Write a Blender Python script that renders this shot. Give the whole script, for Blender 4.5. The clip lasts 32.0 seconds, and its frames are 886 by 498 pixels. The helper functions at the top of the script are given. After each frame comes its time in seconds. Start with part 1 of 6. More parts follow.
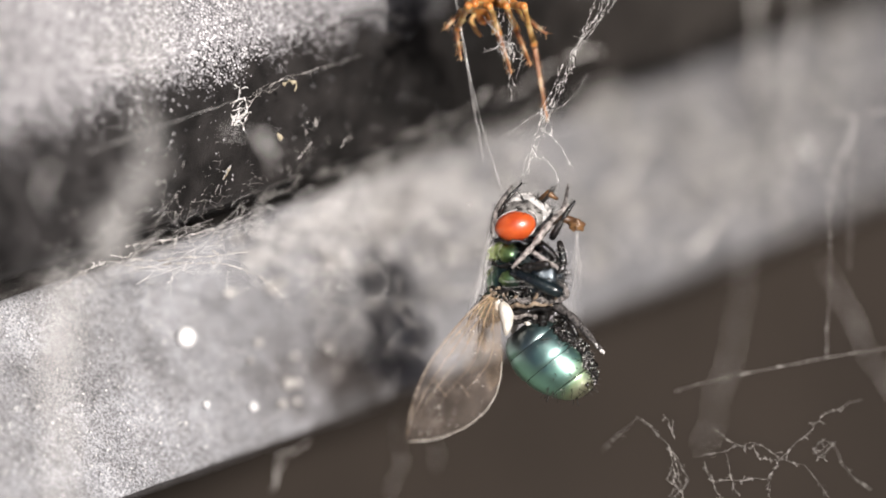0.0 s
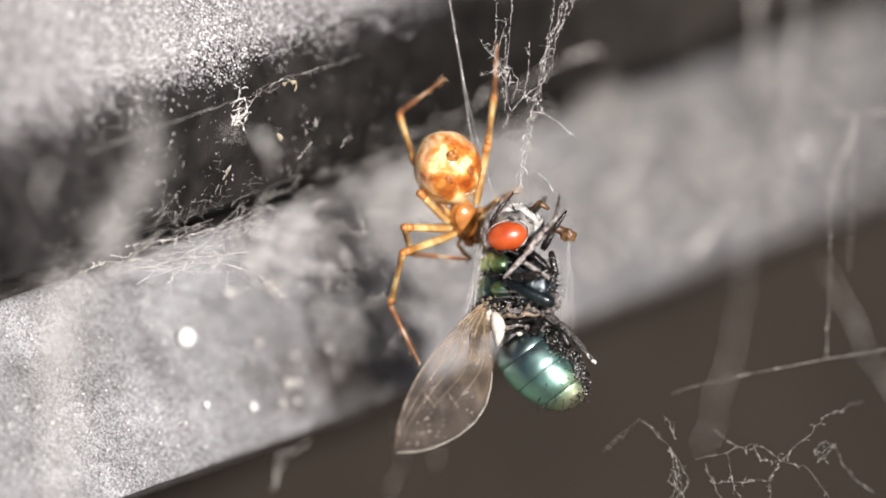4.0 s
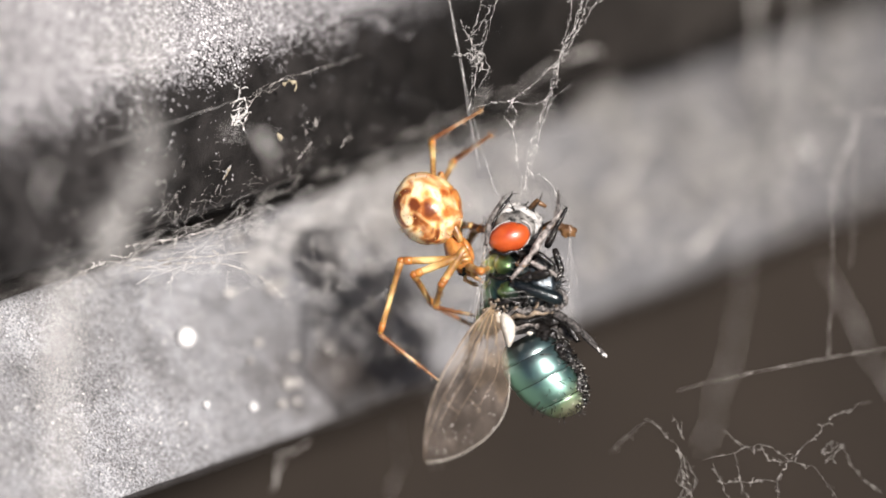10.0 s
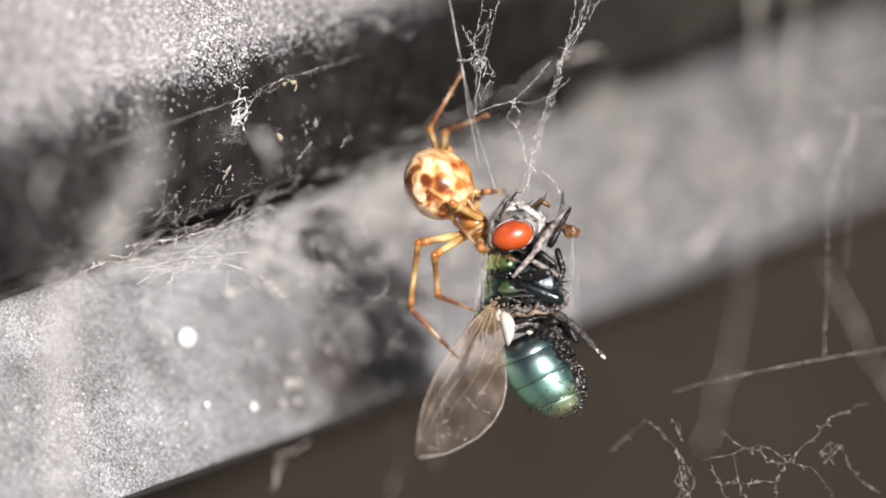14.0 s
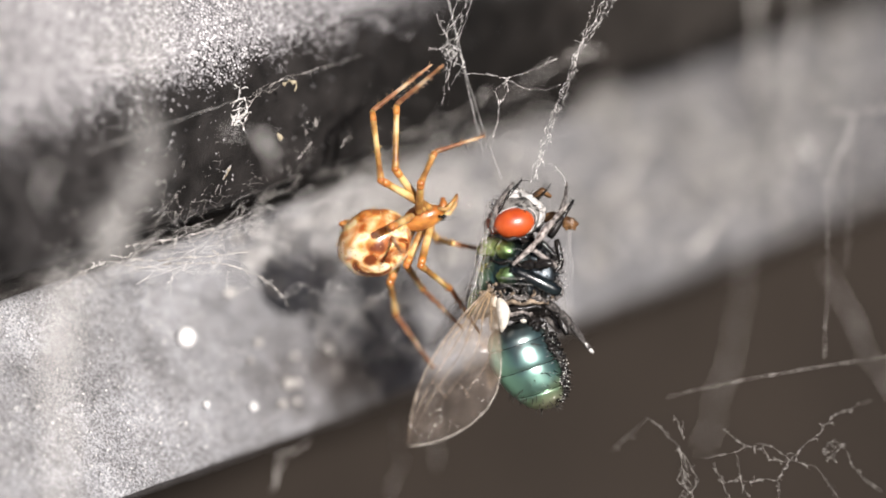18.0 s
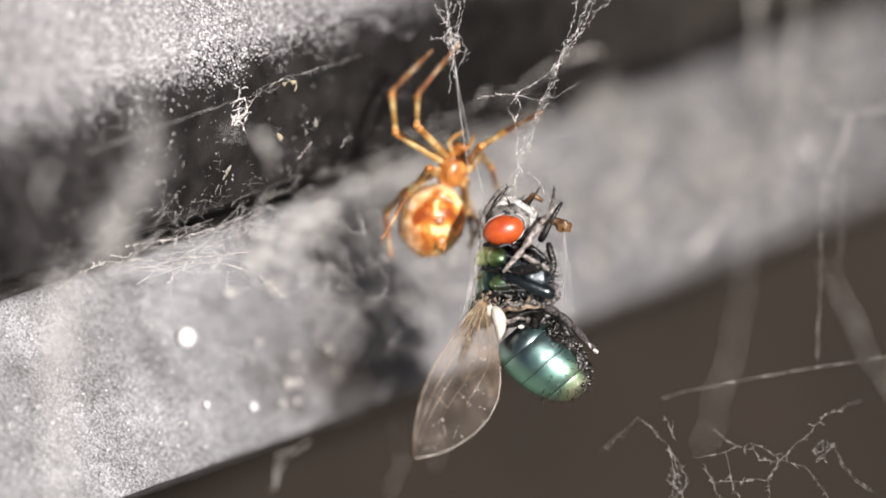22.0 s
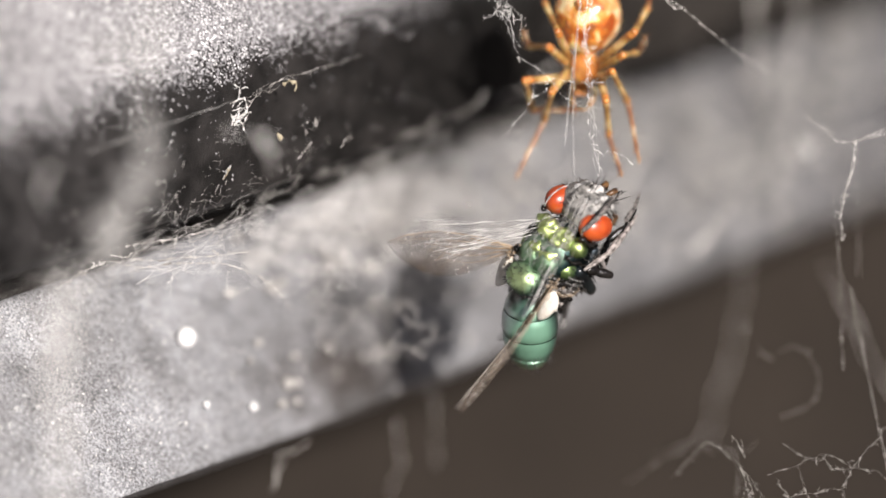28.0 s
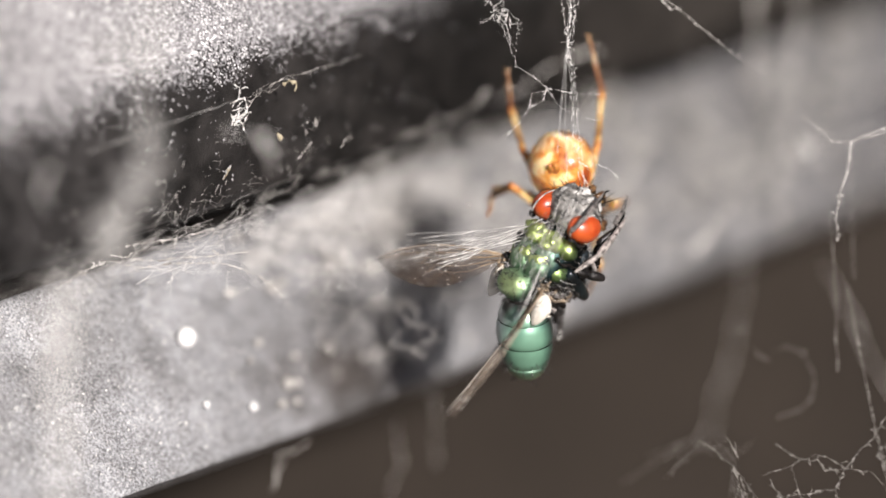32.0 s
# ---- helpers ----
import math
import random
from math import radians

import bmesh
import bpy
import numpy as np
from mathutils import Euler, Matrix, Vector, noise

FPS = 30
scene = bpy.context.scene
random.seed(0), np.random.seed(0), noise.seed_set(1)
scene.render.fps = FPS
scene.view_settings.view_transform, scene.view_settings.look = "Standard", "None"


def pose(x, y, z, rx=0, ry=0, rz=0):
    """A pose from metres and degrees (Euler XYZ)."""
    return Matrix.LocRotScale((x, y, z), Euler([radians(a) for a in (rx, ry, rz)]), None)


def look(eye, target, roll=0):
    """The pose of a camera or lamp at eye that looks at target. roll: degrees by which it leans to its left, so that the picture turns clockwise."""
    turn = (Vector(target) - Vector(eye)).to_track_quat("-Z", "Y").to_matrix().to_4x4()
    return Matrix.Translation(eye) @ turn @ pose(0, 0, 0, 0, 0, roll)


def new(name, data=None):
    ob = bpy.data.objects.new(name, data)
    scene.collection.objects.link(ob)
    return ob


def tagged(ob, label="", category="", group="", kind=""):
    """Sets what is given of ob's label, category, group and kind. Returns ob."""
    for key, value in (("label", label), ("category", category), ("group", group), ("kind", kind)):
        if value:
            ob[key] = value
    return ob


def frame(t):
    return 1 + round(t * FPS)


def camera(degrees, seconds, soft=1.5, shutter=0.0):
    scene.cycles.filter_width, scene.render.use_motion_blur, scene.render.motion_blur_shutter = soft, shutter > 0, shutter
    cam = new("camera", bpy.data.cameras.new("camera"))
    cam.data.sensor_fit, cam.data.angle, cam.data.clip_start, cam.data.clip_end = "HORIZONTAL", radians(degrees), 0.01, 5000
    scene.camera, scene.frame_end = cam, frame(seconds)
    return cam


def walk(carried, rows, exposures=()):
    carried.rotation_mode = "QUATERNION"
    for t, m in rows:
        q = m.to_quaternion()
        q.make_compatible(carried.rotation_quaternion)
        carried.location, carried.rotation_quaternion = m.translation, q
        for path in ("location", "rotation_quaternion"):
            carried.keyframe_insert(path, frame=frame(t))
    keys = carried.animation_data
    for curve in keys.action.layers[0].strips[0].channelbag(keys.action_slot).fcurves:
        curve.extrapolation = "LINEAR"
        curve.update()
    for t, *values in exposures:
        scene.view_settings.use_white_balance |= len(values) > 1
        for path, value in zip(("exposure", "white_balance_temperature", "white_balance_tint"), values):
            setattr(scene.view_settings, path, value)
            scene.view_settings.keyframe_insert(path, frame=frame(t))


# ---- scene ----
from mathutils import Quaternion

# ---- the picture's own frame: u = one design unit, about a fortieth of a millimetre ----
U = 0.038 / 1568
FOV = 8.0
DIST = 784 / math.tan(radians(FOV / 2))          # from the lens to the hanging fly, in u
FRAME = Matrix.Translation((0, 0, 1.3)) @ Matrix.Rotation(radians(-30), 4, "X")


def at(px, py, d=0.0):
    """A place beside the fly: across, down and behind, in u, as a vector of the tilted frame in metres."""
    k = 1 + d / DIST
    return Vector(((px - 784) * k, d, (441 - py) * k)) * U


cam = camera(FOV, 32.0, soft=1.7)
cam.data.dof.use_dof = True
cam.data.dof.focus_distance = (DIST - 25) * U
cam.data.dof.aperture_fstop = 15.0
VIEW = FRAME @ Matrix.Translation((0, -DIST * U, 0)) @ Matrix.Rotation(radians(90), 4, "X")
walk(cam, [(0.0, VIEW), (32.0, VIEW)])

# ---- light ----
TO_SUN = (FRAME.to_3x3() @ Vector((0.38, -0.905, 0.18))).normalized()
ELEV, AZIM = math.asin(TO_SUN.z), math.atan2(TO_SUN.x, TO_SUN.y)
world = bpy.data.worlds.new("sky")
scene.world = world
world.use_nodes = True
sky = world.node_tree.nodes.new("ShaderNodeTexSky")
sky.sky_type, sky.sun_disc, sky.sun_elevation, sky.sun_rotation = "NISHITA", False, ELEV, AZIM
world.node_tree.links.new(sky.outputs[0], world.node_tree.nodes["Background"].inputs[0])
sky.air_density, sky.dust_density, sky.ozone_density = 0.3, 2.0, 0.6
world.node_tree.nodes["Background"].inputs[1].default_value = 0.05
sun = new("sun", bpy.data.lights.new("sun", "SUN"))
sun.data.energy, sun.data.angle, sun.data.color = 5.0, radians(1.1), (1.0, 0.925, 0.88)
sun.matrix_world = look((0, 0, 3), Vector((0, 0, 3)) - TO_SUN)
scene.view_settings.exposure = 0.44


# ---- materials ----
def shader(name):
    m = bpy.data.materials.new(name)
    m.use_nodes = True
    return m, m.node_tree, m.node_tree.nodes["Principled BSDF"]


def tex(tree, kind, scale, **more):
    """A procedural texture in object space; scale: pieces in one u."""
    co = tree.nodes.new("ShaderNodeTexCoord")
    n = tree.nodes.new(kind)
    n.inputs["Scale"].default_value = scale / U
    for key, value in more.items():
        n.inputs[key].default_value = value
    tree.links.new(co.outputs["Object"], n.inputs["Vector"])
    return n


def ramp(tree, source, *stops):
    r = tree.nodes.new("ShaderNodeValToRGB")
    while len(r.color_ramp.elements) < len(stops):
        r.color_ramp.elements.new(0.5)
    for el, (pos, col) in zip(r.color_ramp.elements, stops):
        el.position, el.color = pos, (*col, 1) if len(col) == 3 else col
    tree.links.new(source, r.inputs[0])
    return r.outputs[0]


def blend(tree, fac, a, b, mode="MIX"):
    m = tree.nodes.new("ShaderNodeMix")
    m.data_type, m.blend_type = "RGBA", mode
    for slot, v in ((0, fac), (6, a), (7, b)):
        if isinstance(v, (int, float)):
            m.inputs[slot].default_value = v
        elif isinstance(v, tuple):
            m.inputs[slot].default_value = (*v, 1)
        else:
            tree.links.new(v, m.inputs[slot])
    return m.outputs[2]


def relief(tree, bsdf, source, strength, dist):
    b = tree.nodes.new("ShaderNodeBump")
    b.inputs["Strength"].default_value, b.inputs["Distance"].default_value = strength, dist * U
    tree.links.new(source, b.inputs["Height"])
    tree.links.new(b.outputs[0], bsdf.inputs["Normal"])


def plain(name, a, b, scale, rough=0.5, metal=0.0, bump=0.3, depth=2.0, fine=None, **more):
    """Two colours mixed by coarse noise, with finer grain as relief."""
    m, tree, bsdf = shader(name)
    n = tex(tree, "ShaderNodeTexNoise", scale, Detail=5.0)
    col = ramp(tree, n.outputs["Fac"], (0.35, a), (0.65, b))
    tree.links.new(col, bsdf.inputs["Base Color"])
    g = tex(tree, "ShaderNodeTexNoise", fine or scale * 6, Detail=3.0)
    relief(tree, bsdf, g.outputs["Fac"], bump, depth)
    bsdf.inputs["Roughness"].default_value, bsdf.inputs["Metallic"].default_value = rough, metal
    for key, value in more.items():
        bsdf.inputs[key.replace("_", " ")].default_value = value
    return m


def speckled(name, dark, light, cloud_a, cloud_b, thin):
    """Grey coated metal: fine glinting grains under uneven dust, with the light's fall-off along the bar painted in;
    thin: its far end.
    """
    m, tree, bsdf = shader(name)
    grain = tex(tree, "ShaderNodeTexVoronoi", 0.32)
    spots = ramp(tree, grain.outputs["Color"], (0.2, dark), (0.75, light))
    glint = tex(tree, "ShaderNodeTexNoise", 0.2, Detail=2.0)
    sparks = ramp(tree, glint.outputs["Fac"], (0.60, (0, 0, 0)), (0.72, (1, 1, 1)))
    base = blend(tree, sparks, spots, (0.85, 0.85, 0.87))
    cloud = tex(tree, "ShaderNodeTexNoise", 0.006, Detail=6.0, Roughness=0.6)
    dust = ramp(tree, cloud.outputs["Fac"], (0.35, cloud_a), (0.68, cloud_b))
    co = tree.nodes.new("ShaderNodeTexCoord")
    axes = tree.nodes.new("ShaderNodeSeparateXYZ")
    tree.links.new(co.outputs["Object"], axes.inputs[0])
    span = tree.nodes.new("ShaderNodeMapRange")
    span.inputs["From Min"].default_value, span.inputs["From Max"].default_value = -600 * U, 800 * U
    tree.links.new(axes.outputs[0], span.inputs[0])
    # paints in the light's fall-off along the bar, with a darker stretch
    wash = ramp(tree, span.outputs[0], (0.0, (1, 1, 1)), (0.15, (0.9, 0.9, 0.905)), (0.25, (0.77, 0.765, 0.765)), (0.36, (0.69, 0.68, 0.67)), (0.46, (0.71, 0.705, 0.7)), (1.0, thin))
    col = blend(tree, 0.85, base, dust, "MULTIPLY")
    mottle = tex(tree, "ShaderNodeTexNoise", 0.02, Detail=6.0, Roughness=0.6)
    col = blend(tree, 0.28, col, ramp(tree, mottle.outputs["Fac"], (0.38, (0.5, 0.47, 0.44)), (0.56, (1.06, 1.06, 1.06))), "MULTIPLY")
    col = blend(tree, 1.0, col, wash, "MULTIPLY")
    # a dark brown patch with a ragged outline by the lower edge
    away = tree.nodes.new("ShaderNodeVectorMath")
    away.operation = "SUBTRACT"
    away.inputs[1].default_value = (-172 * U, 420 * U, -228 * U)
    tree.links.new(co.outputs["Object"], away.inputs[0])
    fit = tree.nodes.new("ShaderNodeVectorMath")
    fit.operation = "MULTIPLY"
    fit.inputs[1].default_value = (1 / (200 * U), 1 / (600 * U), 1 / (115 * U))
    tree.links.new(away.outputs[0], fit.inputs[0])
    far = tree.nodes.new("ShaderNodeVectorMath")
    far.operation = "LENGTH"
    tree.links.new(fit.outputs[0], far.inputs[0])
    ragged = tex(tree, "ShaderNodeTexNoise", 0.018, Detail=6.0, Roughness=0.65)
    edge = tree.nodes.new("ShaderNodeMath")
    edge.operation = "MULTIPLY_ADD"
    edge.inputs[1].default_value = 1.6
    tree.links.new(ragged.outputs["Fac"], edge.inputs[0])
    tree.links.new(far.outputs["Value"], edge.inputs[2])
    dark_patch = ramp(tree, edge.outputs[0], (0.0, (0.2, 0.17, 0.15)), (0.55, (0.24, 0.21, 0.19)), (1.0, (1, 1, 1)))
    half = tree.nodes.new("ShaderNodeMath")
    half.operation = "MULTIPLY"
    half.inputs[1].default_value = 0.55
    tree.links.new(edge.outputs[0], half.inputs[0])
    tree.links.new(half.outputs[0], dark_patch.node.inputs[0])
    col = blend(tree, 1.0, col, dark_patch, "MULTIPLY")
    tree.links.new(col, bsdf.inputs["Base Color"])
    relief(tree, bsdf, glint.outputs["Fac"], 0.7, 5.0)
    bsdf.inputs["Roughness"].default_value = 0.55
    bsdf.inputs["Metallic"].default_value = 0.15
    return m


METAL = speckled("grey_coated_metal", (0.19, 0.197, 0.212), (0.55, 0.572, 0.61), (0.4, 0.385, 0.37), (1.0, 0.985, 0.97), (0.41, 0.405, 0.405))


def grained(name):
    """Dark coat of the upper bar, grey with pale grains at its top and bare below; haze along it is painted in."""
    m, tree, bsdf = shader(name)
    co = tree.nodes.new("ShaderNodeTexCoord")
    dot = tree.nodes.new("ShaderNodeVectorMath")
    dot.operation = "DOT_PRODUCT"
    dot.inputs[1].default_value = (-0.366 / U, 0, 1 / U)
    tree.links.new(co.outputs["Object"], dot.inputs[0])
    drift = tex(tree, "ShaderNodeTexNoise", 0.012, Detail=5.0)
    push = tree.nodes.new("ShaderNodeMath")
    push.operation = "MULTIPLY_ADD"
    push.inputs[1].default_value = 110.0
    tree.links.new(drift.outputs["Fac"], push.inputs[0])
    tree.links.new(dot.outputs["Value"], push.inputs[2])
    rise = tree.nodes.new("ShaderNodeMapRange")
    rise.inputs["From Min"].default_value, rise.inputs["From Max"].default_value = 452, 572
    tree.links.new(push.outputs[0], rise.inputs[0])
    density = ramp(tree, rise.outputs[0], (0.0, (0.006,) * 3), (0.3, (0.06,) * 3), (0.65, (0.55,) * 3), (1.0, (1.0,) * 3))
    thin = tree.nodes.new("ShaderNodeMapRange")
    thin.inputs["From Min"].default_value, thin.inputs["From Max"].default_value = -300 * U, 60 * U
    bar = tree.nodes.new("ShaderNodeSeparateXYZ")
    tree.links.new(co.outputs["Object"], bar.inputs[0])
    tree.links.new(bar.outputs[0], thin.inputs[0])
    density = blend(tree, 1.0, density, ramp(tree, thin.outputs[0], (0.0, (1, 1, 1)), (1.0, (0.3, 0.3, 0.3))), "MULTIPLY")
    grain = tex(tree, "ShaderNodeTexVoronoi", 0.3)
    pick = tree.nodes.new("ShaderNodeSeparateColor")
    tree.links.new(grain.outputs["Color"], pick.inputs[0])
    less = tree.nodes.new("ShaderNodeMath")
    less.operation = "LESS_THAN"
    tree.links.new(pick.outputs[0], less.inputs[0])
    tree.links.new(density, less.inputs[1])
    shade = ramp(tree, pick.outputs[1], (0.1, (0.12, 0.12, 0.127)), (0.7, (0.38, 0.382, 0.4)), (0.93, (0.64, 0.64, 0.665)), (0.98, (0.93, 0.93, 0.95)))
    coat = tex(tree, "ShaderNodeTexNoise", 0.02, Detail=5.0)
    stain = ramp(tree, coat.outputs["Fac"], (0.35, (0.45, 0.44, 0.43)), (0.7, (1.5, 1.45, 1.42)))
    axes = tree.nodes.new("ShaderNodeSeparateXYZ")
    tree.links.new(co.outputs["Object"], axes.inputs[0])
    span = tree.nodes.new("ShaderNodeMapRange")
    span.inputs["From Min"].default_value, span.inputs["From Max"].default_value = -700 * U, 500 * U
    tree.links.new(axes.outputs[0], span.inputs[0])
    # base lightened towards both ends, painting in haze over the bar
    wash = ramp(tree, span.outputs[0], (0.0, (0.028, 0.0275, 0.028)), (0.19, (0.019, 0.0183, 0.0183)), (0.317, (0.02, 0.019, 0.0188)), (0.44, (0.0155, 0.0147, 0.0143)), (0.52, (0.0105, 0.0098, 0.0094)), (0.633, (0.008, 0.0075, 0.0071)), (0.75, (0.014, 0.0128, 0.0118)), (1.0, (0.034, 0.031, 0.028)))
    dark = blend(tree, 1.0, wash, stain, "MULTIPLY")
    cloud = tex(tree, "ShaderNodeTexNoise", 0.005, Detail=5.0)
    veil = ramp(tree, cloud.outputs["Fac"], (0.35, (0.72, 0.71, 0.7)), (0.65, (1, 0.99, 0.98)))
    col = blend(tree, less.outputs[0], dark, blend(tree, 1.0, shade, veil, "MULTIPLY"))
    tree.links.new(col, bsdf.inputs["Base Color"])
    relief(tree, bsdf, grain.outputs["Distance"], 0.5, 4.0)
    bsdf.inputs["Roughness"].default_value = 0.55
    bsdf.inputs["Specular IOR Level"].default_value = 0.16
    return m


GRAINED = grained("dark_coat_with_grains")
GAP_BLACK = plain("black_gap_fill", (0.006, 0.0055, 0.005), (0.03, 0.027, 0.025), 0.012, 0.6, 0, 0.5, 3.0, 0.12, Specular_IOR_Level=0.25)
BROWN = plain("brown_wall_paint", (0.0175, 0.0136, 0.0104), (0.026, 0.0203, 0.0157), 0.002, 0.8, 0, 0.3, 4.0, Specular_IOR_Level=0.15)
EARTH = plain("pale_ground", (0.06, 0.054, 0.046), (0.12, 0.11, 0.095), 0.0004, 0.9, 0, 0.3, 20.0)
SILK = plain("white_silk", (0.7, 0.69, 0.67), (0.95, 0.94, 0.92), 0.05, 0.45, 0, 0.2, 1.0)
NET_SILK = plain("grey_dusty_silk", (0.12, 0.115, 0.105), (0.5, 0.48, 0.45), 0.06, 0.7, 0, 0.2, 1.0)
OLD_SILK = plain("dusty_silk", (0.3, 0.285, 0.265), (0.72, 0.7, 0.67), 0.03, 0.7, 0, 0.2, 1.0)
STRAW = plain("straw_scrap", (0.2, 0.16, 0.09), (0.45, 0.4, 0.28), 0.05, 0.7)
WHITE = plain("white_disc", (0.85, 0.85, 0.84), (0.95, 0.95, 0.94), 0.03, 0.4, 0, 0.1, 0.5)
BLACK = plain("black_chitin", (0.003, 0.003, 0.003), (0.014, 0.012, 0.011), 0.06, 0.22, 0, 0.8, 2.5, 0.2, Specular_IOR_Level=0.55)
HAIR = plain("black_bristle", (0.01, 0.01, 0.01), (0.04, 0.035, 0.03), 0.1, 0.4)
STIFF = plain("black_leg_with_white_dust", (0.004, 0.004, 0.004), (0.13, 0.12, 0.115), 0.2, 0.3, 0, 0.8, 2.5)
GREYLEG = plain("dusty_dark_leg", (0.014, 0.012, 0.012), (0.3, 0.275, 0.26), 0.16, 0.45, 0, 0.8, 2.5)
PALELEG = plain("silk_dusted_leg", (0.07, 0.06, 0.055), (0.56, 0.51, 0.48), 0.13, 0.45, 0, 0.8, 2.5)
EYE_RED = plain("red_eye", (0.36, 0.036, 0.007), (0.56, 0.1, 0.018), 0.025, 0.36, 0, 0.5, 0.9, 0.4, Coat_Weight=0.7, Coat_Roughness=0.3)
STRIPE = plain("frontal_stripe", (0.012, 0.011, 0.01), (0.85, 0.83, 0.8), 0.06, 0.5, 0, 0.8, 2.5)
THIGH = plain("blue_black_chitin", (0.004, 0.006, 0.008), (0.014, 0.026, 0.03), 0.03, 0.24, 0.3, 0.5, 1.5, 0.2, Coat_Weight=0.6, Coat_Roughness=0.2)
FACE = plain("silver_face", (0.09, 0.087, 0.085), (0.62, 0.61, 0.59), 0.06, 0.5, 0, 0.5, 2.0)
HEADGREY = plain("head_capsule", (0.015, 0.015, 0.015), (0.34, 0.33, 0.31), 0.07, 0.45, 0, 0.5, 2.0)
CALYP = plain("cream_calypter", (0.6, 0.56, 0.48), (0.88, 0.85, 0.78), 0.05, 0.5, 0, 0.8, 4.0)
TAN = plain("tan_membrane", (0.03, 0.02, 0.013), (0.36, 0.28, 0.2), 0.06, 0.5, 0, 0.8, 3.0)
ROOT = plain("wing_root", (0.1, 0.06, 0.025), (0.5, 0.36, 0.2), 0.06, 0.4, 0, 0.6, 2.0)
AMBER = plain("brown_mouthpart", (0.05, 0.022, 0.01), (0.24, 0.13, 0.055), 0.05, 0.35)
CRUMB = plain("white_crumb", (0.6, 0.58, 0.55), (0.95, 0.94, 0.92), 0.1, 0.5)
VEIN = plain("wing_vein", (0.16, 0.11, 0.07), (0.46, 0.38, 0.3), 0.03, 0.4)


def metallic_green(name, stops, axis, rough, grit=0.25, metal=0.55, deep=1.6, coat=1.0, gloss=0.36, ior=1.5, back=None):
    """Shining beetle-like skin whose colour runs along one axis of the body; back: a paler side, its sheen painted in.
    """
    m, tree, bsdf = shader(name)
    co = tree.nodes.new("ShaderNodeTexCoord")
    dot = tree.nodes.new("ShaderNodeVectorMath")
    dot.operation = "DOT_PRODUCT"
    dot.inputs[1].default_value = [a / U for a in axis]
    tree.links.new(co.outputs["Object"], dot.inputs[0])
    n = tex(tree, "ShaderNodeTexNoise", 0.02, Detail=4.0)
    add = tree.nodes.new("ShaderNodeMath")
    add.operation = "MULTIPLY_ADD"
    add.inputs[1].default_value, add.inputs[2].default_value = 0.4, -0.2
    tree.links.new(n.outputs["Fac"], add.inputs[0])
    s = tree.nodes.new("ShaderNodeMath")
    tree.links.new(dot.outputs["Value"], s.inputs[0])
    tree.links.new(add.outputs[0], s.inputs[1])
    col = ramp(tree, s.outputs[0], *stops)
    # paler, duller colour on the back paints in its bright sheen
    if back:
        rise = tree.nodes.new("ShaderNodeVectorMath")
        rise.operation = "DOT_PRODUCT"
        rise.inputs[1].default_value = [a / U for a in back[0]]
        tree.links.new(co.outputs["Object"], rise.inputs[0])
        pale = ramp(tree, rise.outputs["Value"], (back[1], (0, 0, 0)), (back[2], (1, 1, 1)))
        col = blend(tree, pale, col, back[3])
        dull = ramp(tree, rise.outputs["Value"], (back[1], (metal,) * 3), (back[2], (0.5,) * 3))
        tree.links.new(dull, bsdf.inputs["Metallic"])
    tree.links.new(col, bsdf.inputs["Base Color"])
    g = tex(tree, "ShaderNodeTexNoise", 0.3, Detail=2.0)
    relief(tree, bsdf, g.outputs["Fac"], grit, deep)
    r = tex(tree, "ShaderNodeTexNoise", 0.05, Detail=3.0)
    rr = ramp(tree, r.outputs["Fac"], (0.3, (rough - 0.08,) * 3), (0.7, (rough + 0.14,) * 3))
    tree.links.new(rr, bsdf.inputs["Roughness"])
    bsdf.inputs["Metallic"].default_value = metal
    bsdf.inputs["Coat Weight"].default_value, bsdf.inputs["Coat Roughness"].default_value = coat, gloss
    bsdf.inputs["Coat IOR"].default_value = ior
    return m


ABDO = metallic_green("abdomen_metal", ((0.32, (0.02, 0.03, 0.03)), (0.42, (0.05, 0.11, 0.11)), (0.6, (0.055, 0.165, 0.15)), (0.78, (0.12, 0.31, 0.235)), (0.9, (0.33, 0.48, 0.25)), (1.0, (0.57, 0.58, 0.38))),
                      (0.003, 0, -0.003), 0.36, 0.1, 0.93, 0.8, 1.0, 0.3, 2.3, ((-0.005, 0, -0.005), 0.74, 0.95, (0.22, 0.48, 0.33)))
# near-black flanks paint in dim reflections; the back keeps its green
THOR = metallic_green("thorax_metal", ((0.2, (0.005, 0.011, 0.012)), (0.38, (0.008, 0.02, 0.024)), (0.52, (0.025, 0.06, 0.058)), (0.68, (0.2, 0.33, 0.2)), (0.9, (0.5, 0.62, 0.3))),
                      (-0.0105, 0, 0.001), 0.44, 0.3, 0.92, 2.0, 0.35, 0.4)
# brighter copy of the thorax metal, painting in highlights on its bumps
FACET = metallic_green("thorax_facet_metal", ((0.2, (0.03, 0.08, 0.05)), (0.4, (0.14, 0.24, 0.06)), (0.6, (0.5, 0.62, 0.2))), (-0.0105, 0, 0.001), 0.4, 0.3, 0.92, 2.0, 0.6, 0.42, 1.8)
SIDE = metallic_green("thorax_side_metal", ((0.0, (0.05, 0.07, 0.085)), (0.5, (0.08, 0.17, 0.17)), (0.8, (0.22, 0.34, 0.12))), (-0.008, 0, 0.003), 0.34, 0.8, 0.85)


